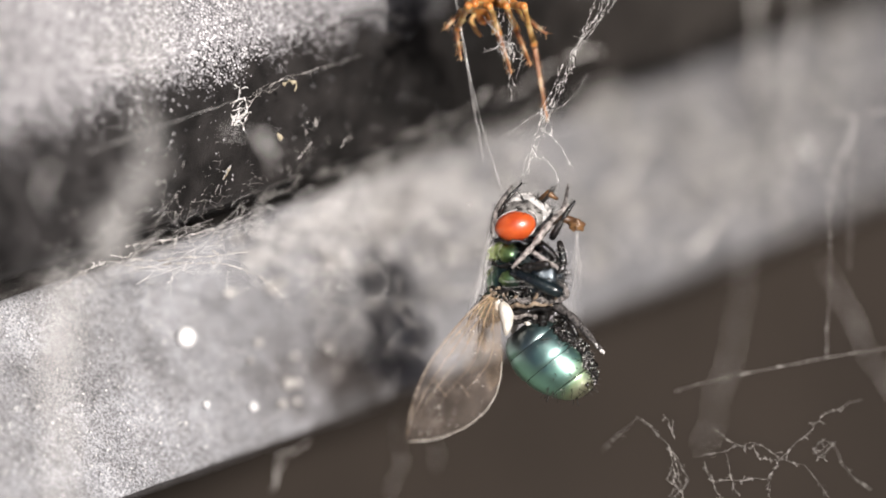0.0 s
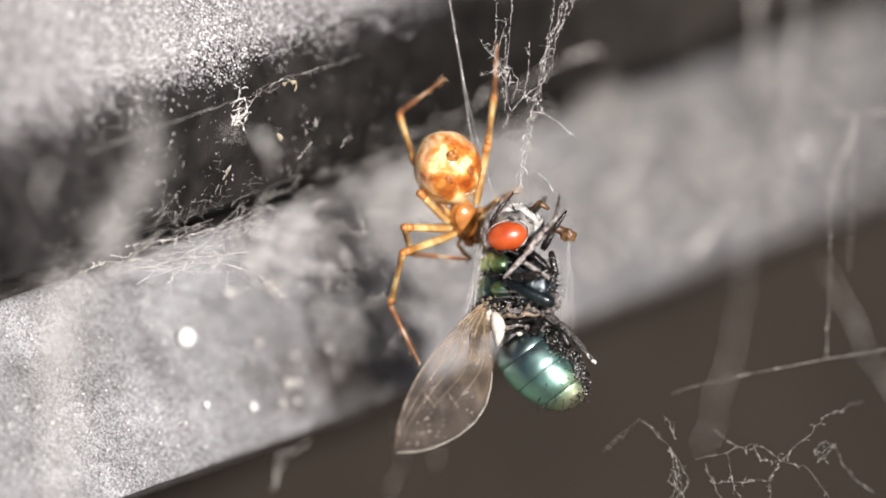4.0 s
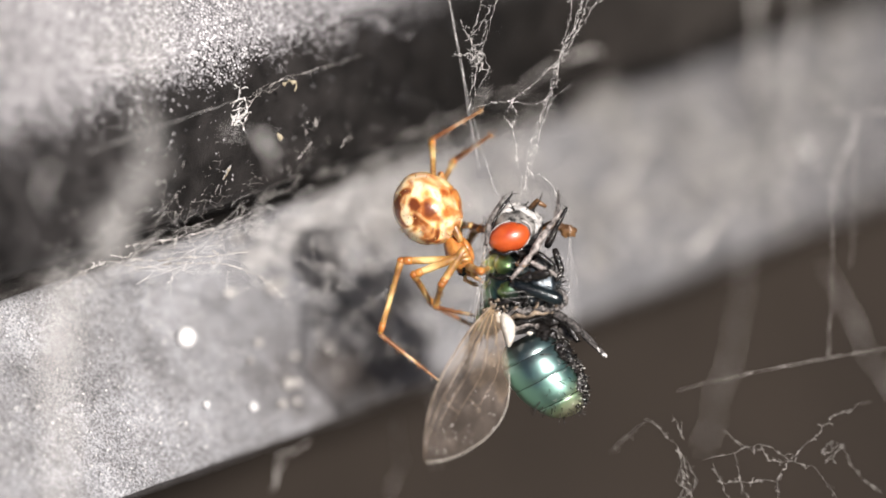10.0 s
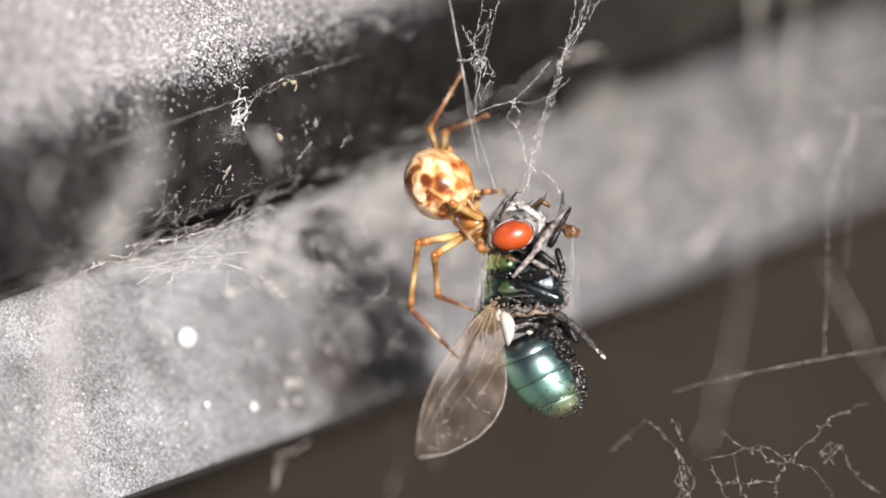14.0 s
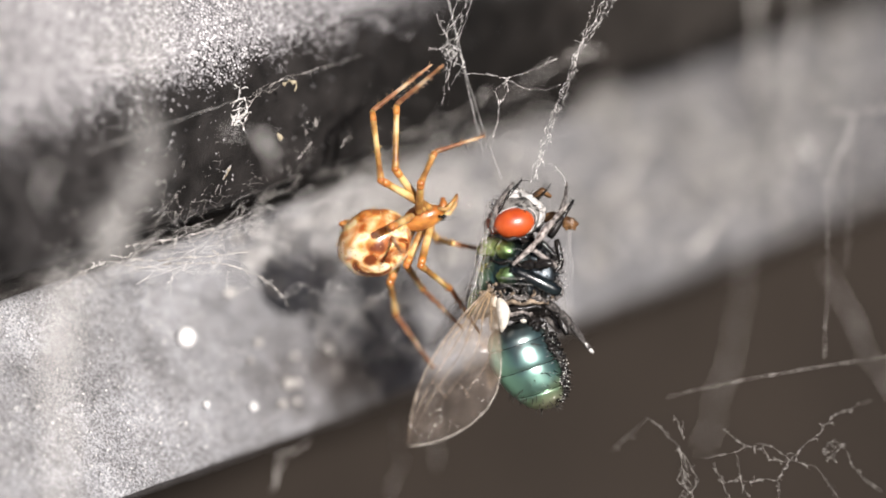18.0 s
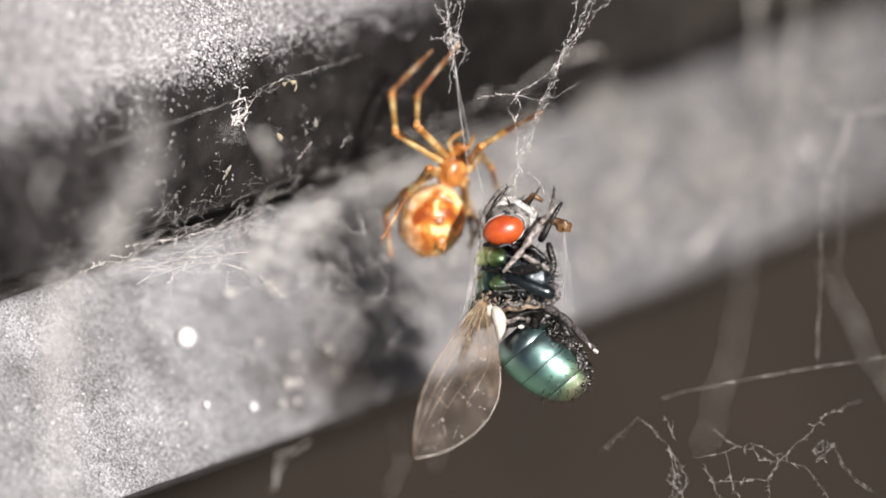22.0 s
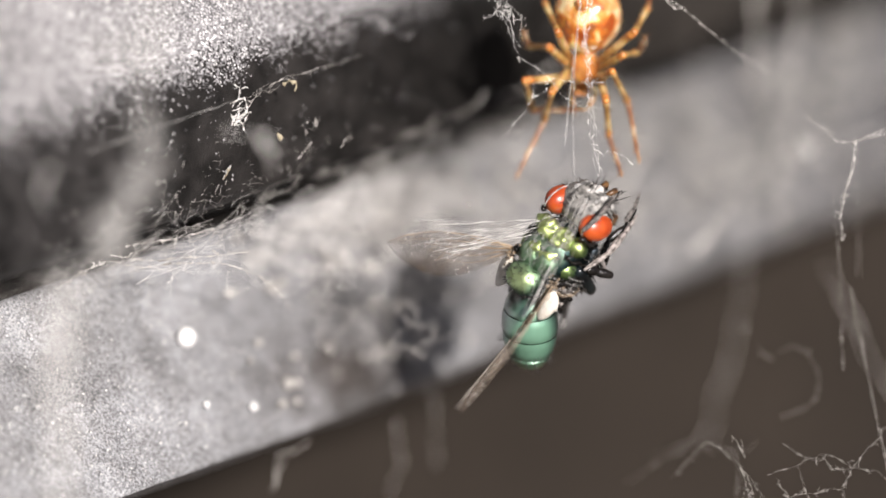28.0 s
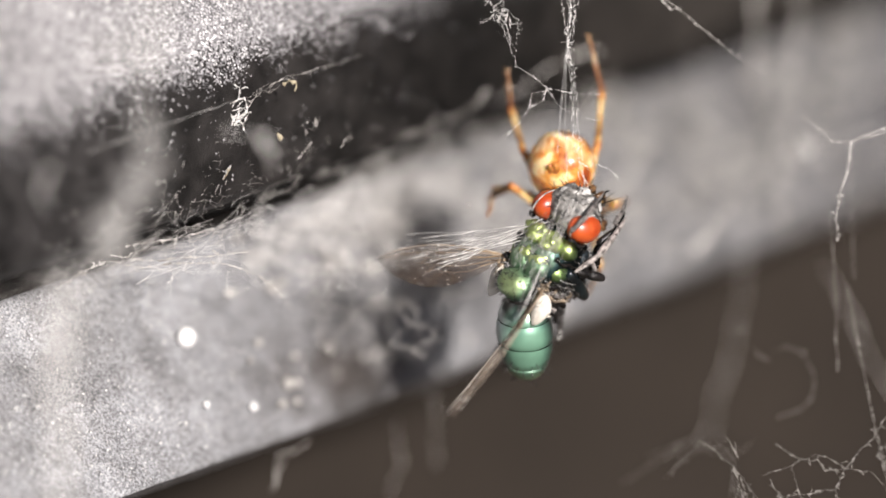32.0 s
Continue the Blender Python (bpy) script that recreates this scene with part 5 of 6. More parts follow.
LEFT, OVER, TILT, BELLY, TURN = (-0.95, -0.3, 0.1), (-0.5, -0.85, 0.0), (-0.5, -0.12, -0.85), (-0.3, 0.95, 0.0), (-0.8, 0.5, 0.1)
BODY = [
    (0.0, spider_pose(842, -98, 850, -10, 30, BELLY)), (0.5, spider_pose(848, 65, 868, 150, 30, BELLY)), (1.0, spider_pose(905, 265, 915, 345, 40, BELLY)),
    (1.5, spider_pose(874, 307, 885, 390, 60, BELLY)), (2.0, spider_pose(858, 322, 880, 405, 75, BELLY)), (2.5, spider_pose(850, 305, 872, 392, 70, BELLY)), (3.0, spider_pose(826, 288, 850, 380, 50, BELLY)), (3.5, spider_pose(801, 264, 826, 352, 40, BELLY)),
    (4.5, spider_pose(790, 370, 818, 460, 40, BELLY)), (5.5, spider_pose(788, 472, 818, 560, 40, BELLY)), (6.0, spider_pose(802, 362, 835, 450, 50, BELLY)), (6.5, spider_pose(832, 352, 880, 420, 80, BELLY)), (7.0, spider_pose(854, 376, 922, 340, 100, BELLY)),
    (7.5, spider_pose(838, 372, 905, 395, 90, BELLY)), (8.0, spider_pose(798, 405, 828, 490, 50, TURN)), (8.5, spider_pose(765, 444, 805, 515, 10, LEFT)),
    (9.0, spider_pose(770, 350, 822, 438, 0, LEFT)), (9.5, spider_pose(775, 345, 828, 435, 0, LEFT)), (10.0, spider_pose(757, 370, 812, 462, 0, LEFT)), (11.0, spider_pose(770, 390, 824, 480, 0, LEFT)),
    (12.0, spider_pose(770, 342, 832, 425, -40, LEFT)), (12.5, spider_pose(822, 345, 895, 405, -105, OVER)), (13.0, spider_pose(757, 335, 815, 425, -60, LEFT)), (13.5, spider_pose(796, 331, 850, 415, -30, LEFT)),
    (14.0, spider_pose(777, 326, 835, 405, 0, LEFT)), (14.5, spider_pose(852, 329, 893, 416, -115, (-0.25, -0.97, 0.0))), (15.5, spider_pose(760, 400, 845, 430, 0, TILT)), (16.5, spider_pose(702, 452, 775, 398, 0, TILT)),
    (17.0, spider_pose(677, 450, 768, 400, 30, TILT)), (18.0, spider_pose(663, 430, 757, 390, 30, TILT)), (19.0, spider_pose(665, 410, 760, 392, 30, TILT)), (19.5, spider_pose(683, 436, 770, 402, 30, TILT)),
    (20.0, spider_pose(678, 430, 768, 398, 30, TILT)), (20.5, spider_pose(707, 432, 790, 402, 30, TILT)), (21.0, spider_pose(700, 425, 766, 388, 30, TILT)), (21.5, spider_pose(752, 392, 800, 325, 80, (-0.85, 0.35, -0.3))),
    (22.0, spider_pose(765, 390, 798, 295, 130, (-0.6, 0.8, 0.0))), (22.5, spider_pose(913, 304, 918, 220, 115, BELLY)), (23.0, spider_pose(965, 335, 973, 252, 110, BELLY)), (23.5, spider_pose(989, 284, 995, 205, 105, BELLY)), (24.0, spider_pose(1027, 175, 1036, 85, 115, BELLY)),
    (24.2, spider_pose(1032, 63, 1040, -30, 110, BELLY)), (24.5, spider_pose(1006, -25, 1020, -115, 90, BELLY)), (25.0, spider_pose(1040, -58, 1046, -150, 20, BELLY)), (25.5, spider_pose(1035, -72, 1050, -165, 20, BELLY)),
    (25.9, spider_pose(1020, -130, 1088, -185, 20, (0, 1, 0))), (26.3, spider_pose(1010, -160, 1105, -160, 20, (0.1, 1, 0))), (26.8, spider_pose(1005, -165, 1070, -95, 30, (0.2, 1, 0))), (27.5, spider_pose(1000, -118, 1010, -26, 40, (0.25, 0.95, 0.0))), (28.0, spider_pose(1040, 28, 1036, 120, 130, (0.25, 0.95, 0.0))), (28.5, spider_pose(1042, 203, 1046, 290, 115, (0.25, 0.95, 0.0))),
    (29.0, spider_pose(1065, 272, 1070, 352, 105, (0.25, 0.95, 0.0))), (30.0, spider_pose(1022, 285, 1037, 365, 105, (0.25, 0.95, 0.0))), (31.0, spider_pose(1052, 284, 1066, 365, 105, (0.25, 0.95, 0.0))), (31.5, spider_pose(1062, 290, 1072, 370, 105, (0.25, 0.95, 0.0))), (32.0, spider_pose(994, 296, 1010, 375, 110, (0.25, 0.95, 0.0)))]

# knee, ankle and tip of each leg that is seen, time by time; +1: its knee lies behind
STEPS = {
    "R1": [(0, 925, 15, 948, 82, 968, 212), (0.5, 925, 150, 948, 178, 958, 205), (1, 950, 380, 975, 400, 1000, 430, 1), (2, 890, 450, 900, 460, 905, 470, 1), (3, 870, 430, 885, 440, 900, 450, 1), (6, 880, 470, 890, 490, 900, 500, 1), (7, 965, 360, 1022, 350, 1008, 392, 1),
           (8, 850, 540, 865, 560, 880, 570, 1), (9, 860, 470, 880, 455, 920, 460), (10, 850, 480, 880, 470, 905, 470), (10.5, 852, 490, 872, 490, 890, 492), (11, 850, 500, 870, 505, 885, 510), (11.5, 858, 495, 900, 500, 920, 510), (12, 868, 490, 970, 495, 992, 528), (12.5, 905, 470, 1028, 487, 1110, 433), (13, 860, 490, 985, 495, 1098, 453),
           (13.5, 842, 470, 850, 500, 838, 506), (14, 850, 440, 870, 450, 890, 455), (14.5, 928, 416, 979, 445, 1204, 491), (17, 765, 455, 800, 505, 822, 560), (18, 745, 470, 800, 515, 830, 560), (19, 770, 460, 805, 512, 830, 560), (20, 765, 460, 800, 510, 820, 545), (21, 800, 372, 820, 380, 842, 392),
           (21.5, 720, 265, 705, 195, 772, 116), (22, 738, 225, 738, 165, 797, 98), (23, 960, 190, 960, 115, 965, 0), (24, 1005, 20, 1000, -60, 990, -150), (28, 1080, 130, 1115, 180, 1125, 262), (29, 1140, 420, 1170, 520, 1155, 587, 1), (30, 1105, 470, 1112, 520, 1080, 522, 1),
           (31, 1115, 395, 1135, 425, 1142, 446, 1), (32, 1050, 420, 1060, 470, 1050, 500, 1)],
    "L1": [(0, 828, 15, 808, 50, 812, 84), (0.5, 800, 150, 772, 165, 768, 195), (1, 845, 400, 838, 440, 835, 470), (2, 770, 458, 760, 490, 826, 522), (3, 725, 425, 698, 540, 740, 640), (6, 810, 520, 800, 545, 820, 557), (7, 1010, 400, 1066, 420, 1015, 482, 1),
           (8, 745, 530, 735, 570, 815, 582), (8.5, 712, 561, 676, 650, 695, 700), (9, 697, 455, 672, 585, 775, 670), (10, 702, 462, 672, 592, 775, 672), (11, 718, 492, 685, 600, 775, 680), (12, 725, 468, 710, 590, 776, 672), (12.5, 786, 504, 780, 585, 774, 646), (13, 700, 455, 702, 590, 790, 675), (13.5, 727, 436, 721, 535, 826, 572),
           (14, 728, 432, 725, 545, 800, 622), (14.5, 797, 452, 790, 498, 833, 561), (17, 688, 325, 672, 200, 797, 105), (18, 675, 320, 658, 195, 776, 105), (19, 690, 315, 665, 195, 772, 105), (20, 705, 315, 670, 195, 778, 118), (21, 665, 325, 650, 200, 757, 120),
           (21.5, 712, 270, 695, 198, 768, 118), (22, 850, 262, 895, 232, 930, 215), (23, 1012, 208, 1027, 110, 1020, 15), (24, 1060, 20, 1070, -60, 1060, -150), (28, 928, 145, 945, 195, 1000, 197), (29, 1010, 380, 990, 420, 985, 440, 1), (30, 1000, 400, 980, 440, 975, 460, 1),
           (31, 1000, 400, 980, 440, 975, 460, 1), (32, 980, 400, 960, 430, 955, 450, 1)],
    "R2": [(0, 895, 15, 915, 50, 928, 92), (0.5, 893, 175, 903, 215, 905, 262), (1, 940, 380, 960, 390, 985, 400, 1), (2, 900, 420, 920, 430, 930, 440, 1), (3, 890, 395, 910, 400, 930, 410, 1), (6, 870, 450, 885, 460, 900, 470, 1), (7, 960, 350, 1025, 350, 1010, 395, 1),
           (8, 860, 500, 880, 510, 890, 520, 1), (9, 845, 390, 852, 386, 862, 388, 1), (10, 840, 410, 850, 406, 862, 410, 1), (11, 845, 430, 850, 428, 862, 430, 1), (12, 865, 395, 905, 396, 915, 400), (12.5, 930, 405, 975, 415, 985, 425), (13, 840, 393, 850, 390, 858, 394, 1),
           (14, 845, 345, 862, 340, 880, 338, 1), (14.5, 957, 350, 993, 358, 1000, 390), (17, 735, 465, 765, 510, 815, 556), (18, 720, 470, 750, 515, 800, 562), (19, 715, 455, 748, 492, 785, 562), (20, 745, 465, 768, 500, 776, 592), (21, 720, 505, 740, 530, 785, 548),
           (21.5, 739, 245, 739, 172, 753, 128), (22, 700, 235, 692, 160, 748, 108), (23, 890, 210, 858, 140, 855, 85), (24, 920, 90, 912, 40, 930, 0), (28, 1070, 180, 1080, 240, 1090, 285), (29, 1105, 345, 1155, 400, 1100, 400, 1), (30, 1090, 400, 1130, 425, 1120, 430, 1),
           (31, 1110, 420, 1140, 440, 1130, 430, 1), (32, 1060, 380, 1085, 365, 1100, 360, 1)],
    "L2": [(0, 865, 15, 885, 60, 896, 105), (0.5, 838, 200, 824, 290, 826, 385), (1, 812, 370, 800, 440, 832, 472), (2, 768, 412, 757, 490, 735, 582), (3, 738, 380, 757, 428, 855, 438), (6, 768, 490, 764, 560, 822, 557), (7, 870, 450, 800, 465, 766, 478, 1),
           (8, 745, 487, 705, 580, 683, 645), (8.5, 726, 568, 740, 619, 804, 623), (9, 697, 424, 660, 500, 740, 577), (10, 728, 488, 765, 540, 875, 597), (11, 735, 520, 785, 572, 880, 576), (12, 742, 495, 785, 550, 838, 556), (12.5, 792, 504, 799, 541, 836, 556), (13, 728, 468, 795, 498, 842, 487),
           (14, 740, 470, 775, 525, 832, 546), (14.5, 795, 415, 785, 440, 830, 500), (17, 718, 305, 714, 180, 782, 126), (18, 700, 300, 702, 165, 768, 130), (19, 708, 300, 700, 175, 775, 105), (20, 712, 290, 710, 180, 776, 120), (21, 693, 290, 700, 165, 762, 115),
           (21.5, 742, 241, 739, 169, 753, 132), (22, 850, 270, 870, 300, 880, 330, 1), (23, 1035, 250, 1068, 248, 1112, 245), (24, 1115, 108, 1132, 118, 1140, 60), (28, 975, 165, 965, 212, 915, 312), (29, 955, 340, 930, 342, 925, 345), (30, 945, 345, 920, 345, 918, 350),
           (31, 945, 322, 920, 310, 915, 318), (32, 905, 330, 875, 335, 868, 362)],
    "R3": [(0, 910, 10, 930, 30, 950, 50), (1, 1000, 320, 1030, 350, 1005, 400), (2, 900, 400, 920, 410, 930, 420, 1), (3, 890, 380, 920, 345, 948, 330, 1), (6, 860, 430, 880, 440, 895, 445, 1), (7, 925, 318, 905, 312, 872, 340),
           (8, 850, 470, 870, 480, 885, 490, 1), (9, 825, 365, 840, 370, 862, 385, 1), (10, 815, 400, 835, 400, 860, 402, 1), (11, 820, 420, 838, 425, 858, 428, 1), (12, 830, 365, 850, 360, 880, 356, 1), (13, 820, 363, 840, 358, 858, 357, 1),
           (14, 825, 345, 845, 340, 870, 338, 1), (17, 790, 440, 820, 448, 852, 456, 1), (18, 775, 425, 805, 432, 846, 440, 1), (19, 780, 425, 808, 432, 846, 440, 1), (20, 780, 425, 810, 435, 848, 446, 1), (21, 790, 380, 815, 378, 842, 392, 1),
           (21.5, 800, 345, 815, 362, 842, 395, 1), (22, 710, 345, 682, 378, 690, 437), (23, 900, 300, 875, 310, 880, 340), (24, 1090, 100, 1130, 118, 1135, 110), (28, 1100, 100, 1132, 90, 1135, 80), (29, 1118, 330, 1125, 288, 1058, 262), (30, 1112, 320, 1118, 285, 1062, 258),
           (31, 1100, 350, 1132, 360, 1130, 355), (32, 1060, 355, 1092, 360, 1095, 362, 1)],
    "L3": [(0, 840, 10, 815, 20, 800, 40), (1, 830, 335, 802, 340, 815, 353), (2, 800, 390, 782, 383, 790, 390), (3, 765, 318, 800, 320, 882, 342), (6, 790, 445, 755, 462, 760, 468), (7, 860, 440, 772, 465, 766, 477),
           (8, 780, 470, 745, 480, 740, 490), (9, 755, 372, 790, 380, 850, 385), (10, 765, 530, 770, 545, 830, 556), (11, 755, 500, 800, 560, 838, 576), (12, 790, 385, 785, 400, 820, 430), (12.5, 765, 415, 790, 418, 835, 412), (13, 785, 370, 790, 395, 820, 430),
           (14, 800, 360, 800, 385, 830, 420), (17, 760, 325, 778, 280, 864, 240), (18, 745, 325, 770, 268, 860, 240), (19, 748, 332, 778, 276, 862, 240), (20, 762, 335, 790, 282, 872, 240), (21, 740, 310, 760, 260, 850, 240),
           (21.5, 800, 335, 815, 350, 842, 392, 1), (22, 820, 350, 830, 380, 835, 410, 1), (23, 1040, 290, 1062, 300, 1050, 340), (24, 1095, 105, 1128, 120, 1110, 160), (28, 970, 85, 935, 80, 930, 70), (29, 1000, 340, 960, 345, 935, 345, 1), (30, 985, 345, 950, 345, 925, 347, 1),
           (31, 990, 330, 955, 318, 920, 312, 1), (32, 940, 345, 900, 335, 880, 345, 1)],
    "R4": [(0, 890, -30, 900, -90, 905, -160), (1, 968, 250, 995, 165, 985, 92), (2, 940, 270, 962, 190, 975, 90), (3, 905, 230, 925, 170, 935, 118), (6, 862, 330, 846, 240, 815, 160), (7, 918, 290, 888, 215, 822, 158),
           (8, 838, 345, 825, 250, 812, 170), (8.5, 795, 372, 809, 330, 826, 268), (9, 800, 300, 815, 280, 845, 250), (10, 780, 305, 805, 282, 845, 257), (11, 790, 305, 815, 278, 840, 262), (12, 808, 283, 825, 268, 840, 262), (12.5, 858, 290, 866, 255, 870, 222), (13, 800, 277, 815, 266, 843, 258),
           (14, 775, 262, 788, 230, 835, 215), (14.5, 900, 340, 915, 300, 925, 240), (17, 695, 520, 720, 590, 770, 640), (18, 690, 500, 700, 560, 760, 640), (19, 705, 480, 712, 540, 760, 590), (20, 720, 480, 735, 540, 776, 590), (21, 665, 480, 680, 540, 700, 560),
           (21.5, 783, 450, 800, 468, 826, 485), (22, 760, 300, 720, 345, 690, 400), (23, 880, 345, 870, 435, 935, 470), (24, 945, 140, 935, 232, 1020, 262), (28, 1120, 60, 1150, 10, 1156, -60), (29, 1110, 238, 1126, 125, 1070, 32), (30, 1090, 237, 1106, 132, 1058, 38),
           (31, 1108, 245, 1122, 140, 1075, 52), (32, 1060, 245, 1067, 160, 1046, 88)],
    "L4": [(0, 830, -30, 820, -90, 815, -160), (1, 825, 245, 812, 140, 843, 45), (2, 798, 300, 793, 200, 838, 95), (3, 745, 275, 745, 185, 828, 110), (6, 790, 325, 735, 345, 715, 395), (7, 870, 440, 800, 470, 765, 478),
           (8, 725, 405, 715, 310, 790, 235), (8.5, 798, 350, 815, 332, 910, 306), (9, 718, 320, 728, 240, 825, 200), (10, 757, 300, 765, 245, 830, 210), (11, 795, 340, 800, 265, 838, 212), (12, 768, 285, 775, 235, 830, 205), (12.5, 770, 300, 735, 350, 766, 384), (13, 752, 275, 758, 240, 828, 205),
           (14, 770, 270, 760, 225, 812, 140), (14.5, 768, 314, 775, 278, 826, 270), (17, 702, 400, 690, 405, 700, 425), (18, 695, 402, 685, 408, 700, 430), (19, 702, 398, 690, 402, 705, 425), (20, 715, 395, 700, 400, 715, 425), (21, 715, 400, 705, 410, 715, 430),
           (21.5, 790, 440, 800, 460, 826, 480, 1), (22, 830, 370, 850, 400, 840, 420, 1), (23, 1060, 290, 1065, 310, 1040, 370), (24, 1105, 150, 1110, 215, 1060, 247), (28, 985, 60, 965, 0, 955, -70), (29, 968, 235, 940, 150, 946, 95), (30, 918, 240, 905, 165, 930, 120),
           (31, 960, 235, 940, 145, 938, 112), (32, 915, 245, 905, 190, 900, 155)]}


def leg_ways(entry, body, tag):
    """The three directions of a leg in the spider's space that bring its joints over the given places."""
    _, lens, hip, _ = JOINTS[tag]
    t, *p = entry
    sign = p[6] if len(p) > 6 else -1
    back = body.to_3x3().inverted()
    here = body @ (hip * U)
    ways = []
    for k in range(3):
        goal = at(p[2 * k], p[2 * k + 1], here.y / U) - here
        goal.y = 0
        ln = lens[k] * U
        s = sign if k == 0 else -sign if k == 1 else (0.5 * sign)
        if goal.length < ln:
            goal.y = s * math.sqrt(ln * ln - goal.length_squared)
        goal.normalize()
        ways.append((back @ goal).normalized())
        here = here + goal * ln
    return ways


def mixed_pose(rows, t):
    for (t0, m0), (t1, m1) in zip(rows, rows[1:]):
        if t0 <= t <= t1:
            return m0.lerp(m1, (t - t0) / (t1 - t0))
    return rows[-1][1]


def leg_rows(tag):
    trio, lens, hip, rest = JOINTS[tag]
    known = {e[0]: leg_ways(e, mixed_pose(BODY, e[0]), tag) for e in STEPS[tag]}
    known[26] = rest
    keys = sorted(known.items(), key=lambda k: k[0])
    out = ([], [], [])
    for i in range(129):
        t = i * 0.25
        for (t0, a), (t1, b) in zip(keys, keys[1:]):
            if t0 <= t <= t1:
                f = (t - t0) / (t1 - t0)
                f = f * f * (3 - 2 * f)
                ways = [(x * (1 - f) + y * f + Vector((0, 0, 1e-3))).normalized() for x, y in zip(a, b)]
                break
        p = hip.copy()
        for k in range(3):
            m = Vector((1, 0, 0)).rotation_difference(ways[k]).to_matrix().to_4x4()
            m.translation = p * U
            out[k].append((t, m))
            p = p + ways[k] * lens[k]
    return trio, out


def seen_from(rows):
    return [(t, FRAME @ m) for t, m in rows]


def motions():
    walk(fly, seen_from(FLY_ROWS))
    # the abdomen swings at the waist, and folds back when the fly is hauled up
    hinge = Vector(A0) * U

    def swung(deg):
        return Matrix.Translation(hinge) @ Matrix.Rotation(radians(deg), 4, "Y") @ Matrix.Translation(-hinge)

    lifted = FLY_ROWS[-4][1]
    rest = Matrix((AX, -VENTER, AX.cross(-VENTER))).transposed()
    to = [(lifted.to_3x3().inverted() @ Vector(v)).normalized() for v in ((0.0, 0.56, -0.83), (0.05, -0.83, -0.56))]
    fold = (Matrix((to[0], to[1], to[0].cross(to[1]))).transposed() @ rest.inverted()).to_4x4()
    seat = lifted.inverted() @ at(938, 516, 14)
    bent = Matrix.Translation(seat) @ fold @ Matrix.Translation(-hinge)
    walk(abdomen, [(t, swung(a)) for t, a in ((0.0, -3), (8.0, -3), (8.5, 2), (9.0, 7), (9.5, 12), (14.5, 12), (16.5, 14), (19.5, 14), (20.5, 12), (21.0, 8), (21.5, -3), (23.5, -3), (24.0, 3), (24.4, 3))] + [(24.7, bent), (32.0, bent)])
    # the near wing opens and shuts a little, then turns edge on
    wing_rows = []
    long = (WING_TIP - WING_BASE).length * U
    rest_span = (WING_TIP - WING_BASE).normalized()
    rest_chord = (WING_CHORD - WING_CHORD.project(rest_span)).normalized()
    rest = Matrix((rest_span, rest_chord, rest_span.cross(rest_chord))).transposed()
    for t, x, y in WING_TIPS:
        m = mixed_pose(FLY_ROWS, t)
        b = m @ (WING_BASE * U)
        d = b.y / U
        for _ in range(6):
            go = at(x, y, d) - b
            d = b.y / U - math.sqrt(max(0.0, long * long - go.x ** 2 - go.z ** 2)) / U
        span = (at(x, y, d) - b).normalized()
        c = Vector((-0.1, 1.0, 0.05)) if t > 24.4 else Vector((0.8, 0.35, -0.35))
        c = (c - c.project(span)).normalized()
        turn = m.to_3x3().inverted() @ Matrix((span, c, span.cross(c))).transposed() @ rest.inverted()
        wing_rows.append((t, Matrix.Translation(WING_BASE * U) @ turn.to_quaternion().to_matrix().to_4x4() @ Matrix.Translation(-WING_BASE * U)))
    walk(near_wing, wing_rows)
    walk(spider, seen_from(BODY))
    for tag in STEPS:
        trio, rows = leg_rows(tag)
        for ob, r in zip(trio, rows):
            walk(ob, r)
    walk(main_strand, seen_from([(t, two_point((925, 345), (982, 120), a, b)) for t, a, b in (
        (0.0, (928, 312), (1008, 110)), (1.0, (925, 325), (960, 115)), (2.0, (930, 330), (964, 110)), (3.0, (918, 335), (945, 115)), (6.0, (920, 348), (998, 130)), (9.0, (925, 345), (982, 120)), (13.0, (925, 345), (990, 115)), (14.0, (930, 340), (992, 105)),
        (14.5, (930, 340), (995, 110)), (17.0, (948, 326), (1016, 110)), (18.0, (943, 324), (1014, 110)), (20.0, (948, 315), (1020, 110)), (21.0, (935, 330), (1000, 112)), (22.0, (905, 340), (984, 115)), (23.0, (1000, 390), (1016, 100)),
        (23.5, (1015, 385), (1025, 100)), (24.0, (1032, 330), (1045, 100)), (24.5, (1062, 140), (1075, -60)), (25.0, (1070, 130), (1082, -60)), (25.5, (1052, 180), (1066, -30)), (27.5, (1062, 310), (1044, 100)), (28.0, (1062, 312), (1036, 100)),
        (29.0, (1042, 330), (1016, 100)), (30.0, (1042, 330), (1016, 100)), (31.0, (1040, 330), (1014, 100)), (32.0, (1036, 335), (1002, 80)))]))
